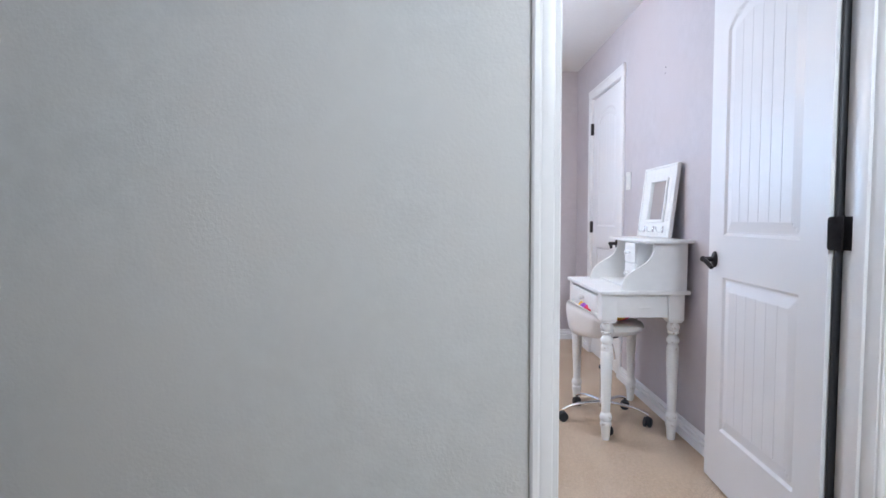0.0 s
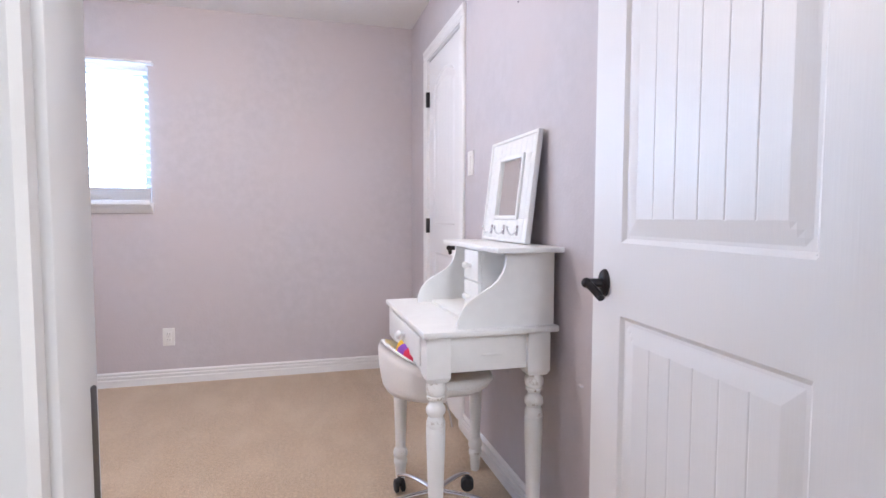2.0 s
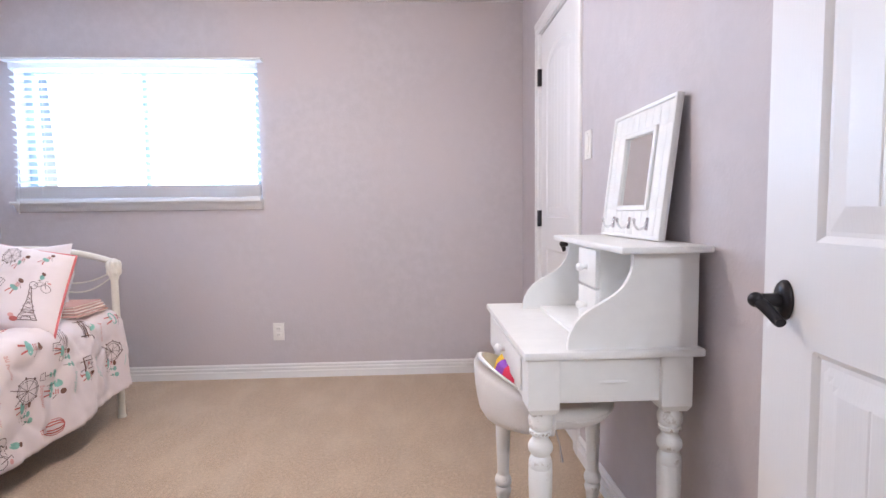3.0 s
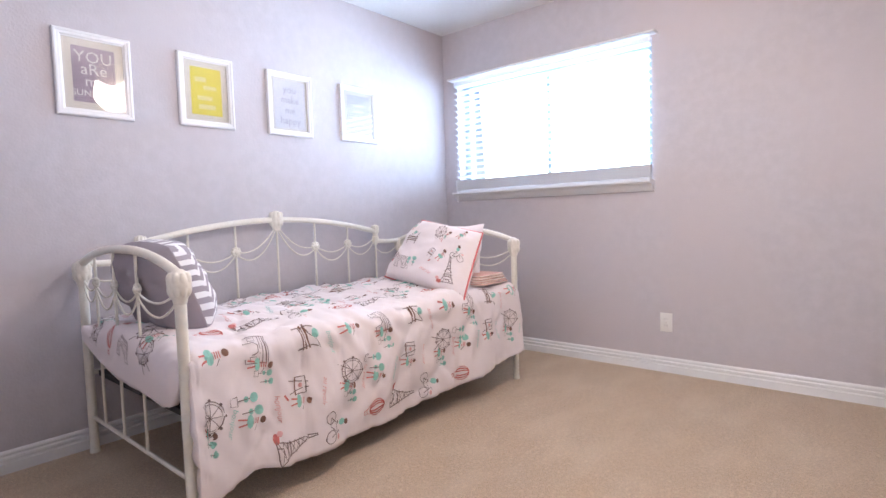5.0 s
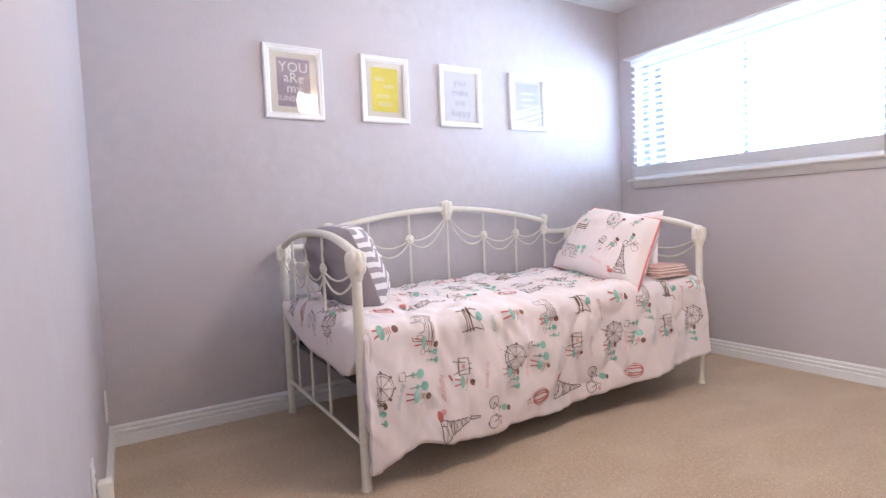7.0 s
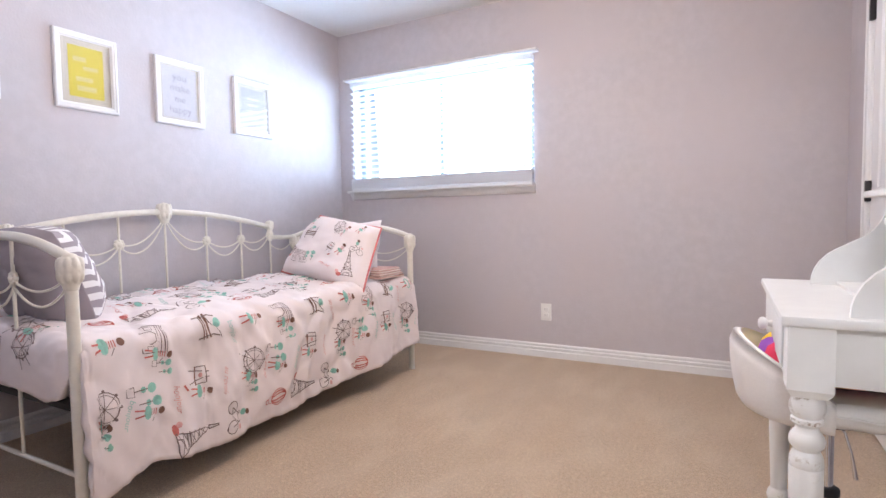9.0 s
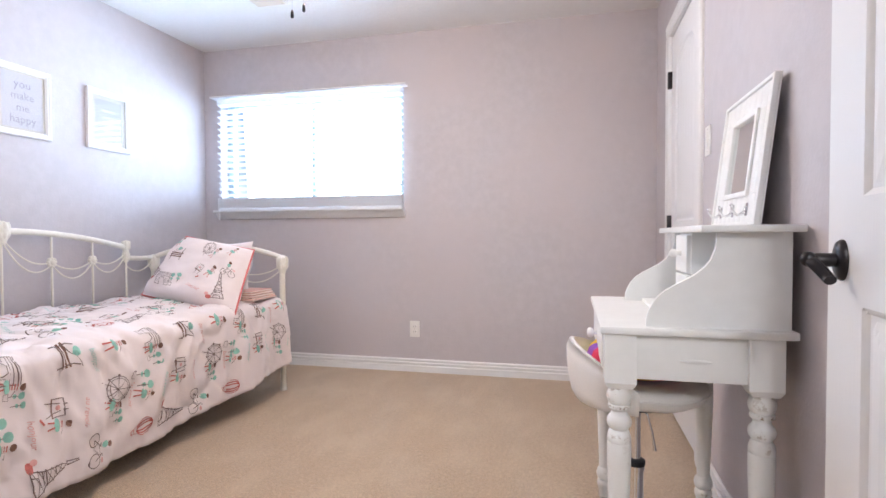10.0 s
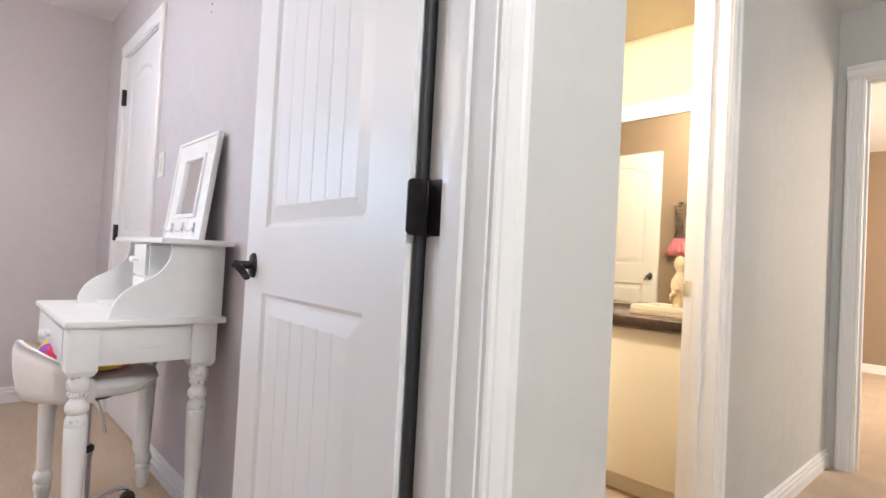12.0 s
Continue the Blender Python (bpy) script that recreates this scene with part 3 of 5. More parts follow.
blind = thing("window_blind", "white two-inch slatted blind, slats open, lower slats stacked", "blind", at=(0, 0, 0))
SX0, SX1, SY = -1.684, -0.180, 5.098
boxed("head_rail", (SX0, SY - 0.024, 2.008, SX1, SY + 0.026, 2.042), SLAT, blind, bevel=0.003)
slat_bm = bmesh.new()
prism(slat_bm, [(-0.025, 0.0), (-0.012, 0.0022), (0.0, 0.003), (0.012, 0.0022), (0.025, 0.0), (0.012, -0.0003), (0.0, 0.0004), (-0.012, -0.0003)], lambda p, q, t: (t, p, q), SX0, SX1)
slat0 = part("slat", slat_bm, SLAT, blind, smooth=40)
slat0.matrix_basis = pose(0, SY, 1.305, -15, 0, 0)
for i in range(1, 16):
    s = new("slat", slat0.data)
    s.parent = blind
    s.matrix_basis = pose(0, SY, 1.305 + i * 0.0462, -15 + random.uniform(-1, 1), 0, 0)
for i in range(19):
    z = 1.2045 + i * 0.0040
    dy = random.uniform(-0.0012, 0.0012)
    boxed("stacked_slat", (SX0, SY - 0.025 + dy, z, SX1, SY + 0.025 + dy, z + 0.0037), SLAT, blind)
boxed("bottom_rail", (SX0, SY - 0.025, 1.1765, SX1, SY + 0.025, 1.2035), SLAT, blind, bevel=0.004)
for x in (-1.52, -0.93, -0.34):
    bm = bmesh.new()
    for dy in (-0.026, 0.026):
        tube(bm, [(x, SY + dy, 1.22), (x, SY + dy, 1.6), (x, SY + dy, 2.01)], 0.0009, 5)
    part("ladder_cord", bm, SLAT, blind)
bm = bmesh.new()
tube(bm, [(-1.640, SY - 0.032, 2.01), (-1.643, SY - 0.034, 1.6), (-1.648, SY - 0.05, 1.22), (-1.648, SY - 0.055, 1.11)], lambda s: 0.0022 if s < 0.8 else 0.004, 6)
part("tilt_wand", bm, SLAT, blind, "thin white tilt wand", 60)

# ---------------------------------------------------------------- wall plates


def wall_plate(name, label, m, switch=False, w=0.072):
    th = thing(name, label, "switch" if switch else "outlet")
    th.matrix_world = m
    boxed("plate", (-w / 2, 0, -0.058, w / 2, 0.006, 0.058), PLASTIC, th, bevel=0.002)
    if switch:
        boxed("rocker", (-0.016, 0.006, -0.033, 0.016, 0.011, 0.033), PLASTIC, th, bevel=0.002)
    else:
        for z in (-0.020, 0.020):
            sock = boxed("socket", (-0.017, 0.005, z - 0.015, 0.017, 0.009, z + 0.015), PLASTIC, th, bevel=0.003)
            for dx in (-0.007, 0.006):
                boxed("slot", (dx - 0.001, 0.0085, z - 0.003, dx + 0.001, 0.0096, z + 0.006), SLOT, sock)
    for z in ((-0.045, 0.045) if switch else (0.0,)):
        bm = bmesh.new()
        lathe(bm, [(0.003, 0), (0.003, 0.001), (0.0, 0.0015)], 8, (0, 0.006, z), Matrix.Rotation(radians(-90), 4, 'X'))
        part("screw", bm, CHROME, th)
    return th


wall_plate("wall_outlet", "white duplex outlet on the lilac wall under the window side", pose(-0.106, YB, 0.310, 0, 0, 180))
wall_plate("wall_outlet", "white duplex outlet low on the lilac wall near the corner", pose(-1.60, YF, 0.25, 0, 0, 0))
plate3 = wall_plate("wall_outlet", "white duplex outlet with a night light plugged in", pose(-0.62, YF, 0.33, 0, 0, 0))
wall_plate("light_switch", "white rocker light switch beside the closet door", pose(XR, 3.775, 1.36, 0, 0, 90), True, 0.080)
night = thing("night_light", "small cream plug-in night light in the outlet", "night light")
boxed("body", (-0.64, YF + 0.0115, 0.268, -0.60, YF + 0.045, 0.335), IVORY, night, bevel=0.006)
bm = bmesh.new()
lathe(bm, [(0.0, 0.0), (0.004, 0.0), (0.004, 0.002), (0.0, 0.003)], 8, (XR, 3.22, 1.94), Matrix.Rotation(radians(-90), 4, 'Y'))
tagged(part("wall_nail", bm, BRONZE), "small dark nail in the lilac wall", "nail")
bm = bmesh.new()
lathe(bm, [(0.0, 0.0), (0.003, 0.0), (0.003, 0.002), (0.0, 0.003)], 8, (XR, 3.225, 1.91), Matrix.Rotation(radians(-90), 4, 'Y'))
tagged(part("wall_nail", bm, BRONZE), "small dark nail in the lilac wall", "nail")

# ---------------------------------------------------------------- daybed
bed = thing("daybed", "ivory metal daybed with arched rails, swags and rosettes", "bed")
BXB, BXF, BY0, BY1 = -1.765, -0.795, 2.530, 4.500


def bar(name, pts, r, parent=bed, label="", seg=10):
    return part(name, tube(bmesh.new(), pts, r, seg), IVORY, parent, label, 60)


def knuckle(at, r=0.030, parent=bed, squash=(1, 1, 1.2), out=None):
    """A cast joint: a ball ringed with petals."""
    bm = bmesh.new()
    ball(bm, at, r, squash, 14)
    for i in range(9):
        w = 6.2832 * i / 9
        for dz, rr in ((0.35, 0.42), (-0.45, 0.38)):
            ball(bm, Vector(at) + Vector((math.cos(w) * r * 0.72, math.sin(w) * r * 0.72, r * dz)), r * rr * 0.78, (1, 1, 2.1), 8)
    lathe(bm, [(0.0, -1.75 * r), (0.55 * r, -1.7 * r), (0.62 * r, -1.35 * r), (0.75 * r, -1.0 * r), (0.7 * r, -0.5 * r), (0.0, -0.4 * r)], 14, at)
    ob = part("cast_knuckle", bm, IVORY, parent, smooth=60)
    cast = ob.modifiers.new("cast", 'REMESH')
    cast.mode, cast.voxel_size, cast.use_smooth_shade = 'VOXEL', r * 0.085, True


def rosette(at, normal_y, parent=bed, r=0.021):
    """A small flower boss where the swags meet a spindle."""
    bm = bmesh.new()
    at = Vector(at)
    ex = Vector((1, 0, 0)) if normal_y else Vector((0, 1, 0))
    ball(bm, at, r * 0.75, (1, 1, 1), 12)
    for i in range(8):
        w = 6.2832 * i / 8
        ball(bm, at + ex * (math.cos(w) * r * 0.72) + Vector((0, 0, math.sin(w) * r * 0.72)), r * 0.48, (1, 1, 1), 8)
    part("rosette", bm, IVORY, parent, smooth=60)


def swag(p, q, drop, r=0.0042):
    p, q = Vector(p), Vector(q)
    bar("swag", arc(lambda s: p.lerp(q, s) + Vector((0, 0, -drop * 4 * s * (1 - s))), 13), r, seg=7)


# posts
for x, y, top in ((BXF, BY0, 0.80), (BXF, BY1, 0.80), (BXB, BY0, 0.80), (BXB, BY1, 0.80)):
    bar("post", [(x, y, 0.0), (x, y, 0.01), (x, y, 0.4), (x, y, top)], 0.0185, seg=14)
    bm = bmesh.new()
    lathe(bm, [(0.0, 0.0), (0.021, 0.0), (0.021, 0.012), (0.018, 0.018), (0.0, 0.018)], 14, (x, y, 0))
    part("foot_cap", bm, IVORY, bed, smooth=40)
    knuckle((x, y, 0.815), 0.038, squash=(1, 1, 1.35))

# end frames: arch, spindles, swags, foot rail
for y in (BY0, BY1):
    crown = 0.920
    span = BXF - BXB

    def arch_z(s):
        return 0.845 + (crown - 0.845) * (1 - abs(2 * s - 1) ** 2.4)
    bar("arch_rail", arc(lambda s: (BXB + span * s, y, arch_z(s)), 21), 0.0165, seg=12)
    bar("foot_rail", [(BXB, y, 0.163), ((BXB + BXF) / 2, y, 0.163), (BXF, y, 0.163)], 0.008)
    spots = [0.18, 0.40, 0.635]
    for s in spots:
        x = BXB + span * s
        bar("spindle", [(x, y, 0.163), (x, y, 0.5), (x, y, arch_z(s) - 0.005)], 0.0062, seg=8)
        rosette((x, y, 0.775), True)
    xs = [BXB] + [BXB + span * s for s in spots] + [BXF]
    for i, (x0, x1) in enumerate(zip(xs, xs[1:])):
        z0 = 0.765 if 0 < i else 0.80
        z1 = 0.765 if i < len(xs) - 2 else 0.80
        swag((x0, y, z0), (x1, y, z1), 0.045)
        swag((x0, y, z0 - 0.02), (x1, y, z1 - 0.02), 0.075)

# back frame: a raised middle arch between lower shoulders
YA, YZ, YM = 2.775, 4.268, 3.506


def back_z(y):
    k = abs(y - YM) / (YZ - YM)
    return 0.915 + 0.100 * (1 - k ** 1.9)


bar("back_rail", arc(lambda s: (BXB, YA + (YZ - YA) * s, back_z(YA + (YZ - YA) * s)), 25), 0.0165, seg=12)
for ys, ye in ((BY0, YA), (BY1, YZ)):
    bar("shoulder_rail", [(BXB, ys, 0.845), (BXB, (ys + ye) / 2, 0.842), (BXB, ye, 0.850)], 0.0155, seg=12)
    bar("riser", [(BXB, ye, 0.845), (BXB, ye, 0.89), (BXB, ye, 0.93)], 0.018, seg=12)
    knuckle((BXB, ye, 0.93), 0.027)
    knuckle((BXB, ye, 0.862), 0.023)
knuckle((BXB, YM, 1.020), 0.040)
backs = [2.996, 3.251, 3.769, 4.024]
for y in (YA, *backs, YM, YZ):
    bar("spindle", [(BXB, y, 0.36), (BXB, y, 0.6), (BXB, y, (back_z(y) if y not in (YA, YZ) else 0.85))], 0.0062, seg=8)
for y in backs:
    rosette((BXB, y, 0.846), False, r=0.025)
bar("lower_back_rail", [(BXB, BY0, 0.36), (BXB, YM, 0.36), (BXB, BY1, 0.36)], 0.011)
knots = [YA, 2.996, 3.251, YM, 3.769, 4.024, YZ]
for y0, y1 in zip(knots, knots[1:]):
    za = 0.985 if y0 == YM else (0.885 if y0 == YA else 0.846)
    zb = 0.985 if y1 == YM else (0.885 if y1 == YZ else 0.846)
    swag((BXB, y0, za), (BXB, y1, zb), 0.045 if YM not in (y0, y1) else 0.055)
    swag((BXB, y0, za - 0.012), (BXB, y1, zb - 0.012), 0.085 if YM not in (y0, y1) else 0.095)
for y0, y1 in ((BY0, YA), (YZ, BY1)):
    swag((BXB, y0, 0.80), (BXB, y1, 0.845), 0.06)
boxed("side_rail", (BXF - 0.025, BY0 + 0.02, 0.335, BXF - 0.005, BY1 - 0.02, 0.365), IVORY, bed, bevel=0.002)
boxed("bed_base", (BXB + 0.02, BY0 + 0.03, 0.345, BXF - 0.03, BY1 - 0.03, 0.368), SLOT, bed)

mattress = boxed("mattress", (BXB + 0.025, BY0 + 0.045, 0.370, BXF - 0.04, BY1 - 0.045, 0.570), MATTRESS, bevel=0.03)
tagged(mattress, "mattress under the printed duvet on the daybed", "mattress")

# ---------------------------------------------------------------- printed duvet
S_TOP, R_EDGE = 0.885, 0.075
hem_at = [(2.50, 0.070), (2.56, 0.070), (2.64, 0.115), (2.72, 0.150), (2.85, 0.112), (3.00, 0.095), (3.45, 0.092), (3.81, 0.115), (4.15, 0.145), (4.52, 0.190)]


def hem_z(y):
    return float(np.interp(y, [h[0] for h in hem_at], [h[1] for h in hem_at]))


def duvet_point(y, s):
    """A point of the duvet: y along the bed, s metres across it from the back rail and down the front."""
    end = 0.0
    if y < 2.575:
        end = 2.575 - y
    elif y > 4.455:
        end = y - 4.455
    end *= 0.45 + 0.55 * math.sin(min(1.0, max(0.0, s / 0.50)) * math.pi / 2) if end > 0 else 1.0
    q = R_EDGE * math.pi / 2
    if s < S_TOP:
        x, z, nx, nz = -1.725 + s, 0.598, 0.0, 1.0
    elif s < S_TOP + q:
        w = (s - S_TOP) / R_EDGE
        x, z, nx, nz = -1.725 + S_TOP + R_EDGE * math.sin(w), 0.598 - R_EDGE * (1 - math.cos(w)), math.sin(w), math.cos(w)
    else:
        x, z, nx, nz = -1.725 + S_TOP + R_EDGE, 0.598 - R_EDGE - (s - S_TOP - q), 1.0, 0.0
    down = max(0.0, s - S_TOP - q) / 0.45
    if end > 0:
        k = min(1.0, max(0.0, (s - 0.87) / 0.09))
        y += ((2.575 - 0.16 * end if y < 3 else 4.455 + 0.16 * end) - y) * k
    fold = down * (0.055 * noise.noise(Vector((y * 3.7, down * 0.6, 2.3))) + 0.022 * noise.noise(Vector((y * 11.0 + down * 0.8, down * 0.7, 6.3))))
    lumps = noise.noise(Vector((y * 3.1, s * 3.4, 1.7))) * 0.026 + noise.noise(Vector((y * 8.5 + s * 3.0, s * 6.0, 5.1))) * 0.017 + abs(noise.noise(Vector((y * 13.0 - s * 7.0, s * 4.0, 9.1)))) * 0.016 + noise.noise(Vector((y * 30.0, s * 14.0, 3.1))) * 0.004 - 0.010 * max(0.0, 1 - abs(noise.noise(Vector((y * 5.2 + s * 2.0, s * 2.2 - y, 12.1)))) / 0.09) - 0.006 * max(0.0, 1 - abs(noise.noise(Vector((y * 9.0 - s * 6.0, s * 5.0, 21.7)))) / 0.08)
    belly = 0.020 * math.sin(min(1.0, max(0.0, s / S_TOP)) * math.pi) if s < S_TOP else 0.0
    out = fold + lumps + belly + 0.018 * down
    x, z = x + nx * out, z + nz * out
    front = min(1.0, max(0.0, (s - 0.87) / 0.09))
    yy = y
    if end > 0:
        r = 0.06
        sgn = -1 if y < 3 else 1
        edge = 2.575 if y < 3 else 4.455
        turn = min(end / r, math.pi / 2)
        dy = r * math.sin(turn)
        dz = r * (1 - math.cos(turn)) + max(0.0, end - r * math.pi / 2)
        dz *= (1 - front)
        puff = 0.012 * math.sin(min(1.0, end / 0.25) * math.pi) + 0.5 * lumps
        yy = edge + sgn * ((dy + puff) * (1 - front) + 0.16 * end * front)
        z -= dz
    return (x, yy, z)


def duvet_grid(ys, n_s, name):
    verts, faces = [], []
    for y in ys:
        yc = min(max(y, 2.50), 4.52)
        smax = S_TOP + R_EDGE * math.pi / 2 + (0.598 - R_EDGE - hem_z(yc)) + 0.014 * noise.noise(Vector((y * 6.0, 0.3, 7.7)))
        for j in range(n_s + 1):
            verts.append(duvet_point(y, smax * j / n_s))
    for i in range(len(ys) - 1):
        for j in range(n_s):
            a0 = i * (n_s + 1) + j
            faces.append((a0, a0 + 1, a0 + n_s + 2, a0 + n_s + 1))
    return verts, faces


ys = [2.575 - 0.255 + 0.255 * i / 16 for i in range(16)] + [2.575 + (4.455 - 2.575) * i / 120 for i in range(121)] + [4.455 + 0.20 * (i + 1) / 12 for i in range(12)]
dv, df = duvet_grid(ys, 90, "duvet")
duvet = link_mesh("duvet", dv, df, DUVET, smooth=True)
sol = duvet.modifiers.new("thickness", 'SOLIDIFY')
sol.thickness, sol.offset = 0.028, -1.0
tagged(duvet, "white cotton duvet printed with city sketches, hanging over the daybed", "duvet")

# ---- printed motifs, drawn flat and then laid on cloth


class Sketch:
    """Ribbons and filled shapes in a plane, each with an ink."""

    def __init__(self):
        self.v, self.f, self.m = [], [], []

    def line(self, pts, ink=0, w=0.0031):
        q = []
        for p0, p1 in zip(pts, pts[1:]):
            d = math.hypot(p1[0] - p0[0], p1[1] - p0[1])
            n = max(1, int(d / 0.016))
            q += [(p0[0] + (p1[0] - p0[0]) * i / n, p0[1] + (p1[1] - p0[1]) * i / n) for i in range(n)]
        q.append(pts[-1])
        base = len(self.v)
        for i, p in enumerate(q):
            b, c = q[max(i - 1, 0)], q[min(i + 1, len(q) - 1)]
            dx, dy = c[0] - b[0], c[1] - b[1]
            d = math.hypot(dx, dy) or 1
            self.v += [(p[0] - dy / d * w / 2, p[1] + dx / d * w / 2), (p[0] + dy / d * w / 2, p[1] - dx / d * w / 2)]
        for i in range(len(q) - 1):
            k = base + 2 * i
            self.f.append((k, k + 1, k + 3, k + 2))
            self.m.append(ink)

    def blob(self, cx, cy, rx, ry, ink=1, n=10):
        base = len(self.v)
        self.v.append((cx, cy))
        self.v += [(cx + rx * math.cos(6.2832 * i / n), cy + ry * math.sin(6.2832 * i / n)) for i in range(n)]
        for i in range(n):
            self.f.append((base, base + 1 + i, base + 1 + (i + 1) % n))
            self.m.append(ink)

    def ring(self, cx, cy, r, ink=0, w=0.003, ry=None):
        self.line([(cx + r * math.cos(6.2832 * i / 18), cy + (ry or r) * math.sin(6.2832 * i / 18)) for i in range(19)], ink, w)


def tower(k):
    for s in (-1, 1):
        k.line([(s * 0.036, 0), (s * 0.020, 0.04), (s * 0.010, 0.085), (s * 0.002, 0.15)])
    for y, w in ((0.0, 0.036), (0.035, 0.022), (0.045, 0.02), (0.08, 0.011)):
        k.line([(-w, y), (w, y)])
    k.line([(-0.02, 0), (-0.012, 0.018), (0.012, 0.018), (0.02, 0)])
    for i in range(6):
        y0, w0, w1 = 0.004 + i * 0.02, 0.036 - i * 0.0055, 0.031 - i * 0.0055
        k.line([(-w0, y0), (w1, y0 + 0.02)], 0, 0.0018)
        k.line([(w0, y0), (-w1, y0 + 0.02)], 0, 0.0018)
    k.blob(-0.045, 0.005, 0.016, 0.011, 1)
    k.blob(-0.055, 0.02, 0.009, 0.009, 3)


def wheel(k):
    k.ring(0, 0.07, 0.047)
    k.ring(0, 0.07, 0.039, 0, 0.002)
    for i in range(8):
        w = 0.785 * i
        k.line([(0, 0.07), (0.045 * math.cos(w), 0.07 + 0.045 * math.sin(w))], 0, 0.002)
        k.blob(0.05 * math.cos(w), 0.07 + 0.05 * math.sin(w), 0.005, 0.005, 0, 6)
    k.line([(0, 0.07), (-0.03, 0)])
    k.line([(0, 0.07), (0.03, 0)])


def promenade(k):
    k.blob(0.0, 0.045, 0.026, 0.014, 2)
    for i in range(4):
        k.line([(-0.011, 0.058 + i * 0.007), (0.011, 0.058 + i * 0.007)], 1, 0.003)
    k.blob(0.0, 0.098, 0.014, 0.012, 4)
    k.line([(-0.008, 0.035), (-0.012, 0.0)], 1, 0.006)
    k.line([(0.008, 0.035), (0.016, 0.004)], 1, 0.006)
    k.line([(0.014, 0.075), (0.034, 0.062)], 0, 0.0025)


def trees(k):
    for x, y in ((-0.02, 0.0), (0.022, 0.012)):
        k.line([(x, y), (x, y + 0.05)], 0)
        k.blob(x, y + 0.058, 0.016, 0.015, 2)
        k.blob(x, y + 0.030, 0.010, 0.008, 2)
    k.line([(-0.035, 0), (-0.005, 0), (-0.008, -0.022), (-0.032, -0.022), (-0.035, 0)], 0, 0.0025)


def balloon(k):
    k.ring(0, 0.075, 0.034, 1, 0.003, 0.04)
    for w in (0.012, 0.024):
        k.ring(0, 0.075, w, 1, 0.0055, 0.039)
    k.line([(-0.02, 0.045), (-0.008, 0.018)], 1, 0.002)
    k.line([(0.02, 0.045), (0.008, 0.018)], 1, 0.002)
    k.line([(-0.009, 0.018), (0.009, 0.018), (0.007, 0.004), (-0.007, 0.004), (-0.009, 0.018)], 1, 0.004)


def bicycle(k):
    for x in (-0.034, 0.034):
        k.ring(x, 0.024, 0.023)
    k.line([(-0.034, 0.024), (-0.012, 0.054), (0.022, 0.054), (0.0, 0.024), (-0.034, 0.024)])
    k.line([(0.034, 0.024), (0.018, 0.068), (0.03, 0.072)])
    k.line([(-0.018, 0.062), (-0.004, 0.062)], 0, 0.005)
    k.blob(-0.008, 0.085, 0.012, 0.016, 2)
    k.blob(-0.004, 0.108, 0.010, 0.010, 4)
    k.blob(0.04, 0.062, 0.010, 0.007, 3)


def easel(k):
    k.line([(-0.02, 0), (-0.008, 0.08)])
    k.line([(0.022, 0), (0.008, 0.08)])
    k.line([(-0.028, 0.03), (0.028, 0.03), (0.026, 0.072), (-0.026, 0.072), (-0.028, 0.03)])
    k.line([(-0.03, 0.028), (0.03, 0.028)], 4, 0.006)
    k.blob(0.0, 0.05, 0.008, 0.006, 3)
    k.line([(0.02, -0.02), (0.04, -0.004)], 1, 0.006)


def monument(k):
    k.line([(-0.05, 0), (-0.05, 0.07), (0.05, 0.07), (0.05, 0), (0.022, 0), (0.022, 0.03), (0.012, 0.044), (-0.012, 0.044), (-0.022, 0.03), (-0.022, 0), (-0.05, 0)])
    for y in (0.052, 0.061, 0.076):
        k.line([(-0.05, y), (0.05, y)], 0, 0.002)
    for x in (-0.036, 0.036):
        k.line([(x - 0.007, 0.015), (x + 0.007, 0.015), (x + 0.007, 0.038), (x - 0.007, 0.038), (x - 0.007, 0.015)], 0, 0.002)


def bench(k):
    for y in (0.02, 0.032, 0.044):
        k.line([(-0.04, y), (0.04, y)], 4, 0.006)
    for x in (-0.032, 0.032):
        k.line([(x, -0.004), (x, 0.055), (x + 0.01, 0.075)], 0, 0.004)
    k.line([(x * 0.01, 0.06 + 0.02 * math.sin(x * 0.31)) for x in range(-4, 6)], 0, 0.002)
    k.blob(0.0, 0.075, 0.016, 0.012, 2)


def lettering(words, size, shear=0.3):
    """Flat vertices and faces of a line of text, centred."""
    cu = bpy.data.curves.new("text", 'FONT')
    cu.body, cu.size, cu.align_x, cu.align_y, cu.resolution_u, cu.shear = words, size, 'CENTER', 'CENTER', 2, shear
    ob = bpy.data.objects.new("text", cu)
    scene.collection.objects.link(ob)
    me = ob.to_mesh()
    vs, fs = [(v.co.x, v.co.y) for v in me.vertices], [tuple(p.vertices) for p in me.polygons]
    ob.to_mesh_clear()
    bpy.data.objects.remove(ob)
    bpy.data.curves.remove(cu)
    return vs, fs


WORDS = [lettering("au revoir", 0.030), lettering("bonjour", 0.032)]
MOTIFS = [tower, wheel, promenade, trees, balloon, bicycle, easel, monument, bench]


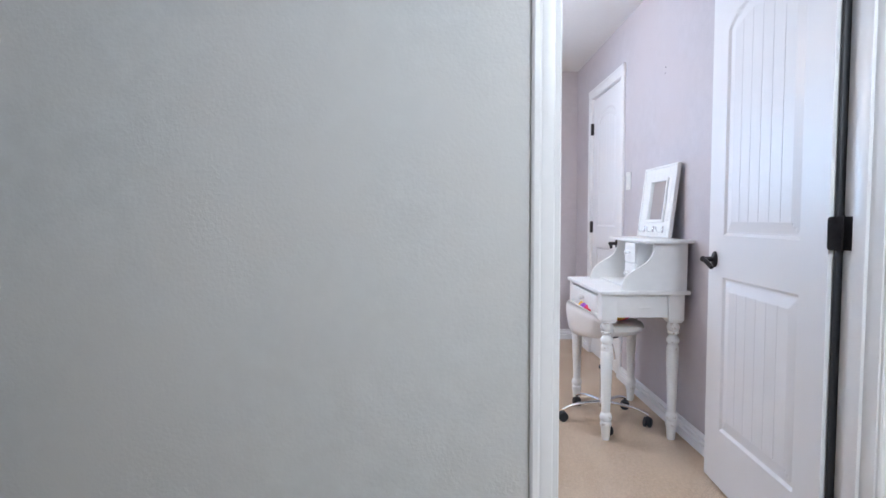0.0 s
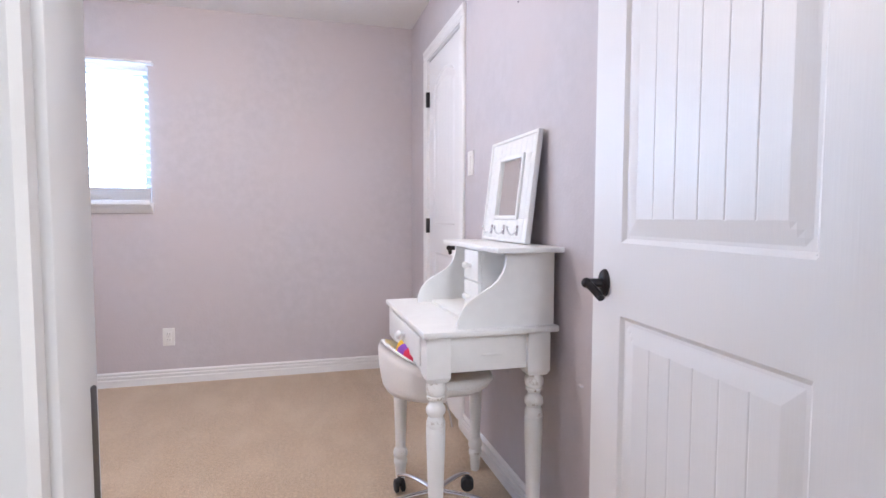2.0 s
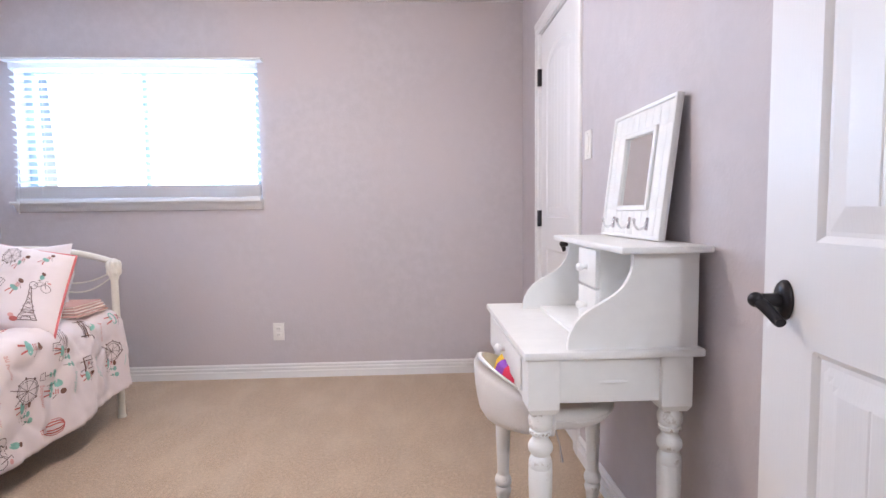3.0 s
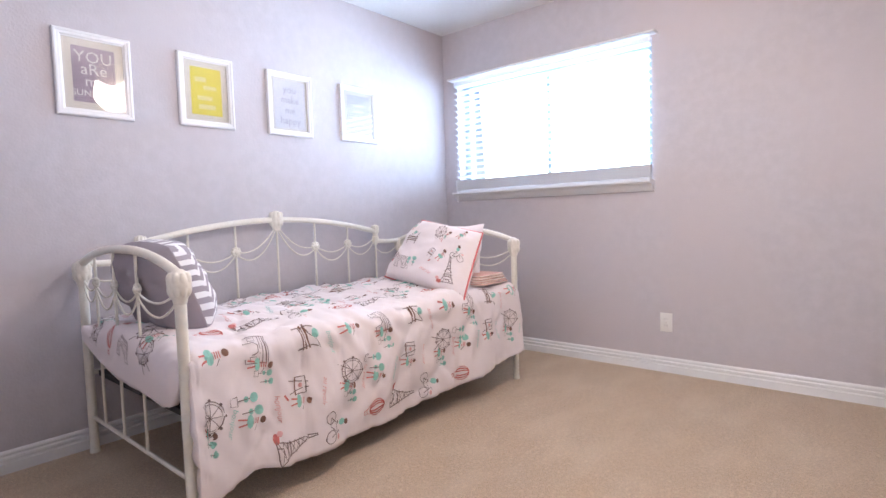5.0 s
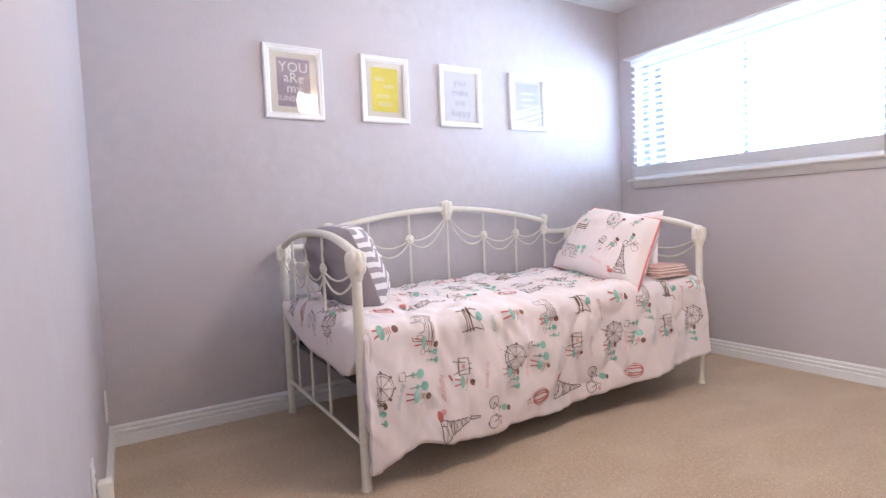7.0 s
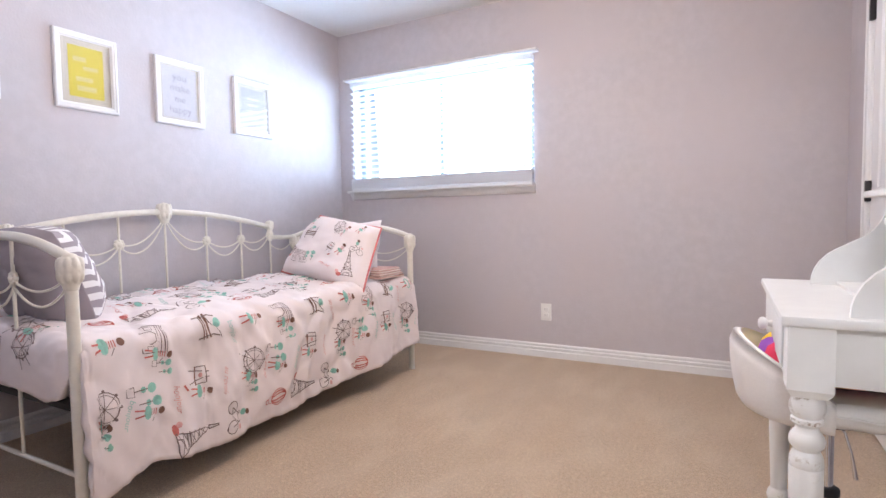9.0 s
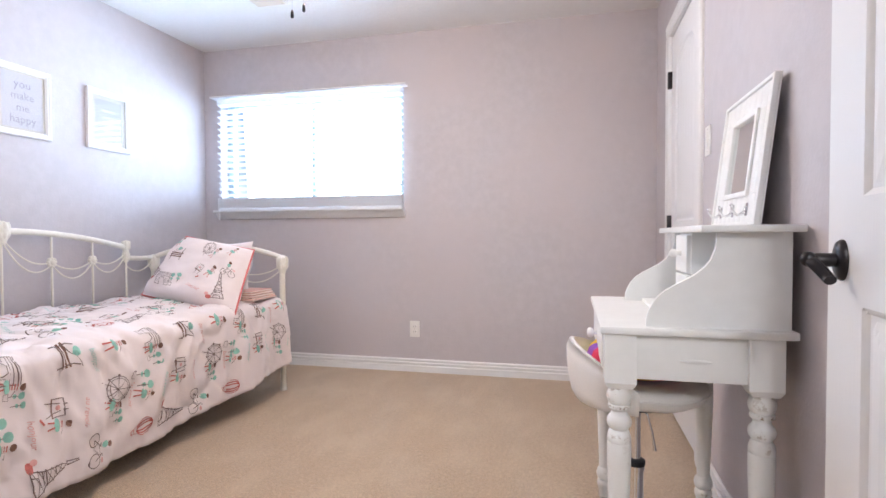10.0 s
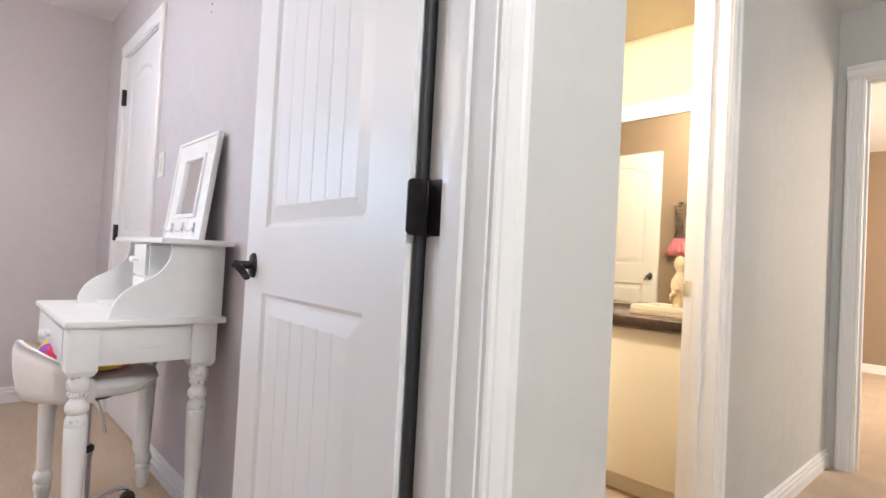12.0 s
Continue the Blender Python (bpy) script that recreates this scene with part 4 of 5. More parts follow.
def print_on(name, surface_point, spots, parent, lift=0.0022):
    """Lays sketches at spots (a, b, turn, scale, which) on a cloth given by surface_point(a, b)."""
    verts, faces, mats = [], [], []
    for a, b, turn, scale, which in spots:
        k = Sketch()
        if which < len(MOTIFS):
            MOTIFS[which](k)
        else:
            vs, fs = WORDS[which % 2]
            k.v, k.f, k.m = list(vs), list(fs), [3 if which % 4 < 2 else 6] * len(fs)
        c, s = math.cos(turn) * scale, math.sin(turn) * scale
        base = len(verts)
        for x, y in k.v:
            y -= 0.05 if which < len(MOTIFS) else 0
            x = -x if lift < 0 else x
            p, q = a + x * c - y * s, b + x * s + y * c
            o = Vector(surface_point(p, q))
            da = Vector(surface_point(p + 0.006, q)) - o
            db = Vector(surface_point(p, q + 0.006)) - o
            n = da.cross(db)
            if n.length > 1e-12:
                o += n.normalized() * lift
            verts.append(o)
        faces += [tuple(i + base for i in f) for f in k.f]
        mats += k.m
    ob = link_mesh(name, verts, faces, [INK, REDINK, TEALINK, PINKINK, BROWNINK, PINKINK, PALETEAL], parent)
    ob.data.polygons.foreach_set("material_index", mats)
    return ob


# the cloth repeats every 0.60 m along the bed: three rows of three scenes, each with a strolling figure
REPEAT = 0.605
ROWS = [
    [(0.000, 1, 1.00, 3), (0.170, 3, 1.00, None), (0.380, 6, 1.05, None)],
    [(-0.085, 5, 1.00, None), (0.125, 4, 0.95, None), (0.312, 0, 1.12, None)],
    [(0.045, 2, 1.05, None), (0.235, 7, 0.98, 3), (0.450, 8, 1.12, None)],
]
spots = []
for row_n, (b, kind) in enumerate(((1.350, 1), (1.150, 0), (0.965, 2), (0.770, 1), (0.580, 0), (0.390, 2), (0.205, 1), (0.050, 0))):
    for rep_n in range(-1, 4):
        for off, which, size, extra in ROWS[kind]:
            aa = 2.555 + REPEAT * rep_n + off + random.uniform(-0.008, 0.008)
            bb = b - (0.012 * (aa - 2.6) if row_n < 2 else 0.0) + random.uniform(-0.006, 0.006)
            if not 2.50 < aa < 4.47:
                continue
            smax = S_TOP + R_EDGE * math.pi / 2 + (0.598 - R_EDGE - hem_z(aa))
            if bb > smax - 0.055:
                continue
            turn = -math.pi / 2 + random.uniform(-0.15, 0.15)
            spots.append((aa, bb, turn, size * 1.08, which))
            if which in (1, 3, 6, 7) and bb < smax - 0.12:
                spots.append((aa - 0.012, bb + 0.056, turn + 0.1, 0.90, 2))
            if extra is not None and bb < smax - 0.17:
                spots.append((aa + 0.018, bb + 0.108, turn, 0.75, extra))
            if which in (1, 3, 6, 8) and bb < smax - 0.12:
                spots.append((aa + 0.098, bb + 0.045, turn + random.uniform(-0.25, 0.25), 0.95, 9 + (row_n + rep_n + which) % 4))
spots += [(2.455 + random.uniform(-0.02, 0.02), 0.14 + 0.175 * i, random.uniform(-2.2, -1.0), 1.05, (3 * i + 1) % 9) for i in range(4)]
motif_print = print_on("printed_pattern", duvet_point, spots, duvet, -0.002)
motif_print["kind"] = "stuff"
motif_print["label"] = "dark, red and teal printed city sketches"

# ---------------------------------------------------------------- pillows


def pillow_point(u, v, w, h, t, seed, side=1, soft=0.0, taper=0.0):
    """u, v from -1 to 1 over one face of a stuffed pillow, in its own axes (face along z)."""
    pin = 1 - 0.07 * (1 - abs(u) ** 2) * abs(v) ** 3
    pun = 1 - 0.07 * (1 - abs(v) ** 2) * abs(u) ** 3
    k = max(0.0, (1 - u ** 4) * (1 - v ** 4)) ** 0.55
    bumps = noise.noise(Vector((u * 2.2 + seed, v * 2.2, seed))) * 0.22 + noise.noise(Vector((u * 6 + seed, v * 5, seed + 4))) * 0.12 + abs(noise.noise(Vector((u * 3 - v * 5 + seed, v * 2, seed + 9)))) * 0.17
    pun, pin = pun * math.sqrt(1 - soft * v * v), pin * math.sqrt(1 - soft * u * u)
    return (u * w / 2 * pun * (1 - taper * v), v * h / 2 * pin, side * t / 2 * k * (1 + bumps))


def pillow(name, m, w, h, t, material, label, seed, piping=None, soft=0.0, taper=0.0):
    n = 26
    verts, faces = [], []
    for side in (1, -1):
        base = len(verts)
        for j in range(n + 1):
            for i in range(n + 1):
                verts.append(pillow_point(-1 + 2 * i / n, -1 + 2 * j / n, w, h, t, seed, side, soft, taper))
        for j in range(n):
            for i in range(n):
                a0 = base + j * (n + 1) + i
                q = (a0, a0 + 1, a0 + n + 2, a0 + n + 1)
                faces.append(q if side == 1 else q[::-1])
    ob = link_mesh(name, verts, faces, material, smooth=True)
    ob.matrix_world = m
    tagged(ob, label, "pillow")
    if piping:
        bm = bmesh.new()
        ring = [pillow_point(math.copysign(1, c) * min(1, abs(c) * 1.42), math.copysign(1, s) * min(1, abs(s) * 1.42), w, h, 0, seed, 1, soft, taper) for c, s in ((math.cos(6.2832 * i / 64), math.sin(6.2832 * i / 64)) for i in range(65))]
        tube(bm, ring, 0.0055, 6)
        part("piping", bm, piping, ob, "coral fabric edging", 60)
    return ob


def face_on(origin, right, up):
    r, u = Vector(right).normalized(), Vector(up)
    u = (u - r * u.dot(r)).normalized()
    n = r.cross(u)
    return Matrix(((r.x, u.x, n.x, origin[0]), (r.y, u.y, n.y, origin[1]), (r.z, u.z, n.z, origin[2]), (0, 0, 0, 1)))


print_pillow = pillow("printed_pillow", face_on((-1.045, 4.075, 0.772), (0.985, -0.08, -0.16), (0.13, 0.20, 0.35)), 0.60, 0.425, 0.19, DUVET,
                      "white printed pillow with coral edging leaning on the duvet", 3.3, PINKCLOTH, 0.10, 0.14)
pm = [(-0.16, 0.07, 0.1, 0.85, 8), (-0.22, 0.15, 0.4, 0.7, 2), (0.03, 0.125, 0.05, 0.75, 1), (0.10, 0.11, -0.6, 0.7, 2), (0.22, 0.03, -0.1, 0.65, 5), (-0.15, -0.10, 0.0, 0.8, 7), (-0.075, -0.085, 0, 0.7, 3), (-0.25, -0.06, 0.9, 0.7, 0), (0.05, 0.0, -0.3, 0.7, 6), (0.12, -0.01, -0.5, 0.65, 2), (0.20, -0.10, 0.15, 0.9, 0), (0.06, -0.12, -0.2, 0.75, 9), (0.21, 0.15, -0.4, 0.6, 2)]
pp = print_on("printed_pattern", lambda p, q: pillow_point(p / 0.30, q / 0.225, 0.60, 0.425, 0.19, 3.3, 1, 0.10, 0.14), [(p, q, w, k * 1.18, n) for p, q, w, k, n in pm], print_pillow, 0.002)
pp["kind"] = "stuff"
pillow("white_pillow", face_on((-1.22, 4.36, 0.762), (1, 0.03, 0.06), (0.0, 0.22, 0.90)), 0.58, 0.36, 0.10, DUVET, "plain white pillow standing behind the printed one", 8.1)
pillow("chevron_pillow", face_on((-1.27, 2.670, 0.758), (-1, -0.02, 0.0), (0.0, -0.36, 0.93)), 0.52, 0.43, 0.21, CHEV, "grey and white chevron pillow leaning against the bed end", 5.7, None, 0.30)
bm = bmesh.new()
for i in range(4):
    box(bm, -1.02 + 0.006 * i, 4.18 + 0.004 * i, 0.603 + i * 0.015, -0.800 - 0.007 * i, 4.44 - 0.006 * i, 0.6165 + i * 0.015, 0.006)
tagged(part("folded_blanket", bm, BLANKET, smooth=50), "folded coral and white striped blanket on the duvet", "blanket")

# ---------------------------------------------------------------- framed prints


def framed_print(y0, y1, z0, z1, panel, inset, lines, ink, label, bars=()):
    cy, cz, w, h = (y0 + y1) / 2, (z0 + z1) / 2, y1 - y0, z1 - z0
    th = thing("picture_frame", label, "picture", "framed prints above the daybed", (XL, cy, cz))
    prof = [(0.0, 0.0), (0.0, 0.016), (0.005, 0.020), (0.012, 0.0205), (0.014, 0.0175), (0.024, 0.0175), (0.030, 0.012), (0.033, 0.0115), (0.033, 0.0)]
    bm = bmesh.new()
    rings = []
    for u, v in prof:
        rings.append([bm.verts.new((v, sy * (w / 2 - u), sz * (h / 2 - u))) for sy, sz in ((-1, -1), (1, -1), (1, 1), (-1, 1))])
    for p, q in zip(rings, rings[1:]):
        for i in range(4):
            bm.faces.new((p[i], p[(i + 1) % 4], q[(i + 1) % 4], q[i]))
    part("frame", bm, TRIM, th, smooth=20)
    boxed("mat_board", (0.0015, -w / 2 + 0.03, -h / 2 + 0.03, 0.0055, w / 2 - 0.03, h / 2 - 0.03), MATBOARD, th)
    pw, ph = w / 2 - inset, h / 2 - inset * 0.95
    boxed("print", (0.0056, -pw, -ph, 0.0064, pw, ph), panel, th)
    n = len(lines)
    for i, (word, size) in enumerate(lines):
        vs, fs = lettering(word, size, 0.0)
        zc = ph * 0.62 - i * (ph * 1.30 / max(1, n - 1))
        ob = link_mesh("lettering", [(0.0068, x, y + zc) for x, y in vs], fs, ink, th)
    for (by, bz, bw, bh) in bars:
        boxed("lettering", (0.0066, by - bw, bz - bh, 0.0069, by + bw, bz + bh), ink, th)
    g = boxed("glass", (0.0085, -w / 2 + 0.031, -h / 2 + 0.031, 0.0100, w / 2 - 0.031, h / 2 - 0.031), GLASS, th)
    g.visible_shadow = False


framed_print(2.498, 2.806, 1.505, 1.880, PLUM, 0.068, [("YOU", 0.072), ("aRe", 0.072), ("my", 0.066), ("SUNSHINE", 0.040)], WHITEINK, "white framed mauve print with white hand lettering")
framed_print(3.022, 3.318, 1.515, 1.886, YELLOW, 0.066, [], PALEYELLOW, "white framed yellow print with pale lettering",
             ((-0.03, 0.06, 0.03, 0.012), (0.02, 0.02, 0.035, 0.010), (-0.01, -0.035, 0.04, 0.011), (0.0, -0.08, 0.045, 0.012)))
framed_print(3.527, 3.833, 1.516, 1.886, PALE, 0.045, [("you", 0.062), ("make", 0.058), ("me", 0.058), ("happy", 0.060)], GREYINK, "white framed pale print with grey hand lettering")
framed_print(4.061, 4.376, 1.523, 1.890, LAVENDER, 0.060, [], WHITEINK, "white framed lavender print with faint pale lettering",
             ((0.0, 0.06, 0.05, 0.006), (0.0, 0.02, 0.045, 0.006), (0.0, -0.02, 0.05, 0.006), (0.0, -0.06, 0.04, 0.006)))

# ---------------------------------------------------------------- writing desk with hutch
desk = thing("writing_desk", "small white distressed wooden desk with turned legs and hutch", "desk")
DX0, DX1, DY0, DY1, DZ = 1.068, 1.512, 2.828, 3.512, 0.757
bm = box(bmesh.new(), DX0, DY0, DZ - 0.020, DX1, DY1, DZ, 0.005)
part("desktop", bm, DESKW, desk, smooth=40)
LEG = [(0.0, 0.0), (0.018, 0.0), (0.020, 0.012), (0.024, 0.065), (0.027, 0.070), (0.029, 0.082), (0.026, 0.092), (0.022, 0.096), (0.029, 0.104), (0.031, 0.118), (0.027, 0.132), (0.021, 0.140), (0.0215, 0.16), (0.0295, 0.40),
       (0.0300, 0.450), (0.0282, 0.453), (0.0300, 0.456), (0.0292, 0.470), (0.0250, 0.482), (0.0215, 0.486), (0.0240, 0.489), (0.0295, 0.496), (0.0312, 0.505), (0.0298, 0.514),
       (0.0250, 0.521), (0.0205, 0.527), (0.0200, 0.534), (0.0240, 0.538), (0.0278, 0.542), (0.0278, 0.549), (0.0236, 0.552), (0.0280, 0.557), (0.0312, 0.567), (0.0312, 0.577), (0.0275, 0.587), (0.0250, 0.5965), (0.0, 0.5965)]
for x in (1.119, 1.449):
    for y in (2.879, 3.461):
        leg = new("leg")
        leg.parent = desk
        part("turned_shaft", lathe(bmesh.new(), LEG, 22, (x, y, 0)), WORN, leg, smooth=35)
        bm = bmesh.new()
        r = 0.0385
        prism(bm, [(-r, -r), (r, -r), (r, r), (-r, r)], lambda p, q, t: (x + p, y + q, t), 0.612, DZ - 0.020)
        lo = [v for v in bm.verts if v.co.z < 0.62]
        ext = [bm.verts.new((x + math.copysign(0.029, v.co.x - x), y + math.copysign(0.029, v.co.y - y), 0.596)) for v in lo]
        bot = [f for f in bm.faces if all(v in lo for v in f.verts)]
        bmesh.ops.delete(bm, geom=bot, context='FACES_ONLY')
        for i in range(4):
            bm.faces.new((lo[i], lo[(i + 1) % 4], ext[(i + 1) % 4], ext[i]))
        bm.faces.new(ext)
        bmesh.ops.bevel(bm, geom=[e for e in bm.edges if abs(e.verts[0].co.z - e.verts[1].co.z) > 0.05], offset=0.003, segments=2, affect='EDGES')
        part("square_block", bm, DESKW, leg, smooth=30)
boxed("side_apron", (1.152, 2.857, 0.622, 1.416, 2.872, DZ - 0.02), DESKW, desk, bevel=0.002)
boxed("side_apron", (1.152, 3.474, 0.622, 1.416, 3.492, DZ - 0.02), DESKW, desk, bevel=0.002)
boxed("back_apron", (1.465, 2.912, 0.622, 1.483, 3.428, DZ - 0.02), DESKW, desk, bevel=0.002)
bm = bmesh.new()
ball(bm, (1.295, 2.858, 0.672), 0.026, (1.6, 0.12, 0.22), 14)
part("side_pull", bm, DESKW, desk, smooth=60)
boxed("drawer_rail", (1.084, 2.915, 0.612, 1.102, 3.425, 0.628), DESKW, desk, bevel=0.002)
drawer = new("drawer")
drawer.parent = desk
boxed("drawer_front", (1.076, 2.920, 0.634, 1.092, 3.420, 0.722), DESKW, drawer, bevel=0.004)
boxed("drawer_box", (1.092, 2.925, 0.640, 1.42, 3.415, 0.712), DESKW, drawer)


def round_knob(at, parent, r=0.016):
    bm = bmesh.new()
    lathe(bm, [(0.0, 0.0), (0.009, 0.0), (0.007, 0.006), (0.0065, 0.010), (r * 0.85, 0.014), (r, 0.020), (r * 0.9, 0.026), (r * 0.5, 0.030), (0.0, 0.031)], 18, at, Matrix.Rotation(radians(-90), 4, 'Y'))
    part("knob", bm, DESKW, parent, smooth=50)


round_knob((1.076, 3.160, 0.682), drawer)

HY0, HY1, HZ = 2.848, 3.404, 0.990
side = [(1.500, DZ), (1.500, HZ), (1.338, HZ), (1.338, 0.965), (1.334, 0.945), (1.326, 0.925), (1.312, 0.905), (1.292, 0.888), (1.265, 0.872), (1.240, 0.858), (1.216, 0.842), (1.198, 0.822), (1.186, 0.800), (1.180, 0.780), (1.178, DZ)]
for y in (HY0, HY1 - 0.014):
    bm = bmesh.new()
    prism(bm, side, lambda p, q, t: (p, t, q), y, y + 0.014)
    part("hutch_side", bm, DESKW, desk, smooth=25)
bm = bmesh.new()
box(bm, 1.295, 2.812, HZ, 1.518, 3.436, HZ + 0.017, 0.004)
part("hutch_top", bm, DESKW, desk, smooth=40)
boxed("hutch_back", (1.490, HY0 + 0.014, DZ, 1.4995, HY1 - 0.014, HZ), DESKW, desk)
boxed("hutch_base", (1.235, HY0 + 0.014, DZ, 1.49, HY1 - 0.014, DZ + 0.010), DESKW, desk, bevel=0.002)
boxed("drawer_case", (1.315, 3.015, DZ + 0.01, 1.49, 3.175, HZ), DESKW, desk, bevel=0.002)
for z0, z1 in ((DZ + 0.016, DZ + 0.116), (DZ + 0.122, HZ - 0.006)):
    d = new("small_drawer")
    d.parent = desk
    boxed("drawer_front", (1.303, 3.020, z0, 1.317, 3.170, z1), DESKW, d, bevel=0.003)
    round_knob((1.303, 3.095, (z0 + z1) / 2), d, 0.012)

# ---------------------------------------------------------------- mirror with hooks, leaning on the hutch
mm = face_on((1.470, 3.185, HZ + 0.0175), (0, -1, 0), (0.046, 0, 0.389))
vanity_mirror = thing("hook_mirror", "white beadboard framed mirror with three silver hooks", "mirror")
vanity_mirror.matrix_world = mm
MW, MH = 0.218, 0.392


def mbox(nm, x0, y0, x1, y1, z0, z1, mt, bevel=0.002, label=""):
    return boxed(nm, (x0, y0, z0, x1, y1, z1), mt, vanity_mirror, label, bevel)


gx, gy0, gy1 = 0.108, 0.090, 0.315
planks = [-MW + 0.003 + i * (2 * MW - 0.006) / 9 for i in range(10)]
for p0, p1 in zip(planks, planks[1:]):
    mbox("plank", p0 + 0.0006, 0.004, p1 - 0.0006, gy0 - 0.003, 0.004, 0.012, DESKW, 0.0012)
    mbox("plank", p0 + 0.0006, gy1 + 0.003, p1 - 0.0006, MH - 0.004, 0.004, 0.012, DESKW, 0.0012)
    if p1 < -gx + 0.006 or p0 > gx - 0.006:
        mbox("plank", p0 + 0.0006, gy0 - 0.003, p1 - 0.0006, gy1 + 0.003, 0.004, 0.012, DESKW, 0.0012)
mbox("back_panel", -MW, 0, MW, MH, 0.0, 0.004, DESKW, 0)
for nm, d in (("outer_rim", (-MW, 0, -MW + 0.012, MH)), ("outer_rim", (MW - 0.012, 0, MW, MH)), ("outer_rim", (-MW + 0.012, 0, MW - 0.012, 0.010)), ("outer_rim", (-MW + 0.012, MH - 0.012, MW - 0.012, MH)),
              ("inner_rim", (-gx - 0.008, gy0 - 0.008, -gx + 0.008, gy1 + 0.008)), ("inner_rim", (gx - 0.008, gy0 - 0.008, gx + 0.008, gy1 + 0.008)), ("inner_rim", (-gx + 0.008, gy0 - 0.008, gx - 0.008, gy0 + 0.008)), ("inner_rim", (-gx + 0.008, gy1 - 0.008, gx - 0.008, gy1 + 0.008))):
    mbox(nm, *d, 0.004, 0.019, DESKW, 0.003)
mbox("mirror_glass", -gx + 0.004, gy0 + 0.004, gx - 0.004, gy1 - 0.004, 0.005, 0.009, MIRROR, 0, "silvered mirror glass")
for x in (-0.125, 0.0, 0.125):
    hk = new("hook")
    hk.parent = vanity_mirror
    hk["label"] = "curved silver hook"
    part("hook_plate", box(bmesh.new(), x - 0.009, 0.026, 0.012, x + 0.009, 0.062, 0.0145, 0.001), CHROME, hk)
    bm = bmesh.new()
    tube(bm, arc(lambda s: (x, 0.052 - 0.024 * math.sin(s * math.pi) - 0.002 * s, 0.0145 + 0.030 * (1 - math.cos(s * math.pi)) / 2 + 0.006 * s), 12), 0.0036, 8)
    ball(bm, (x, 0.051, 0.051), 0.0055, seg=8)
    part("hook_arm", bm, CHROME, hk, smooth=60)

# ---------------------------------------------------------------- swivel stool
SXC, SYC = 1.190, 3.150
stool = thing("swivel_stool", "white leatherette swivel stool on a chrome castor base", "stool", at=(SXC, SYC, 0))
bm = bmesh.new()
lathe(bm, [(0.0, 0.492), (0.10, 0.490), (0.17, 0.496), (0.195, 0.510), (0.203, 0.528), (0.199, 0.545), (0.18, 0.556), (0.10, 0.560), (0.0, 0.561)], 36)
for v in bm.verts:
    v.co.x *= 0.86 if v.co.x < 0 else 1.0
    v.co.y *= 0.90 if v.co.x < 0.05 else 0.97
part("seat", bm, LEATHER, stool, smooth=50)
verts, faces = [], []
NA, NZ = 40, 8
for side, thick in ((1, 0.0), (-1, 0.032)):
    for i in range(NA + 1):
        w = radians(180 - 86 + 172 * i / NA)
        k = abs(2 * i / NA - 1)
        ztop = 0.664 - 0.105 * k ** 1.9
        for j in range(NZ + 1):
            q = j / NZ
            rr = 0.186 + 0.020 * q - thick + 0.007 * math.sin(math.pi * q)
            if j in (0, NZ):
                rr += (-0.008 if side == 1 else 0.008)
            verts.append((rr * math.cos(w), rr * math.sin(w), 0.488 + (ztop - 0.488) * q))
n1 = (NA + 1) * (NZ + 1)
for i in range(NA):
    for j in range(NZ):
        a0 = i * (NZ + 1) + j
        faces.append((a0, a0 + NZ + 1, a0 + NZ + 2, a0 + 1))
        faces.append((n1 + a0 + 1, n1 + a0 + NZ + 2, n1 + a0 + NZ + 1, n1 + a0))
    for j in (0, NZ):
        a0 = i * (NZ + 1) + j
        faces.append((a0, n1 + a0, n1 + a0 + NZ + 1, a0 + NZ + 1))
for i in (0, NA):
    for j in range(NZ):
        a0 = i * (NZ + 1) + j
        faces.append((a0, a0 + 1, n1 + a0 + 1, n1 + a0))
link_mesh("backrest", verts, faces, LEATHER, stool, True)
bm = bmesh.new()
lathe(bm, [(0.0, 0.465), (0.075, 0.468), (0.09, 0.480), (0.09, 0.492), (0.0, 0.492)], 24)
part("seat_plate", bm, BLACKRUB, stool, smooth=40)
bm = bmesh.new()
lathe(bm, [(0.0, 0.27), (0.014, 0.27), (0.014, 0.466), (0.0, 0.466)], 18)
part("piston", bm, CHROME, stool, smooth=40)
bm = bmesh.new()
lathe(bm, [(0.0, 0.075), (0.030, 0.075), (0.032, 0.10), (0.024, 0.115), (0.023, 0.270), (0.026, 0.272), (0.026, 0.285), (0.0, 0.285)], 20)
part("column", bm, CHROME, stool, smooth=40)
bm = bmesh.new()
lathe(bm, [(0.0, 0.2855), (0.027, 0.2855), (0.028, 0.290), (0.028, 0.300), (0.022, 0.304), (0.0, 0.304)], 20)
part("collar", bm, BLACKRUB, stool, "black plastic collar", 40)
bm = bmesh.new()
tube(bm, [((0.2035 * math.cos(w)) * (0.86 if math.cos(w) < 0 else 1.0), 0.2035 * math.sin(w) * (0.90 if 0.2035 * math.cos(w) < 0.05 else 0.97), 0.5285) for w in [6.2832 * i / 48 for i in range(49)]], 0.0032, 6)
part("seat_piping", bm, LEATHER, stool, smooth=60)
bm = bmesh.new()
tube(bm, [(0.012, -0.012, 0.468), (0.030, -0.024, 0.445), (0.042, -0.030, 0.40), (0.050, -0.034, 0.345)], lambda s: 0.0032 if s < 0.7 else 0.0050, 8)
part("height_lever", bm, CHROME, stool, smooth=60)
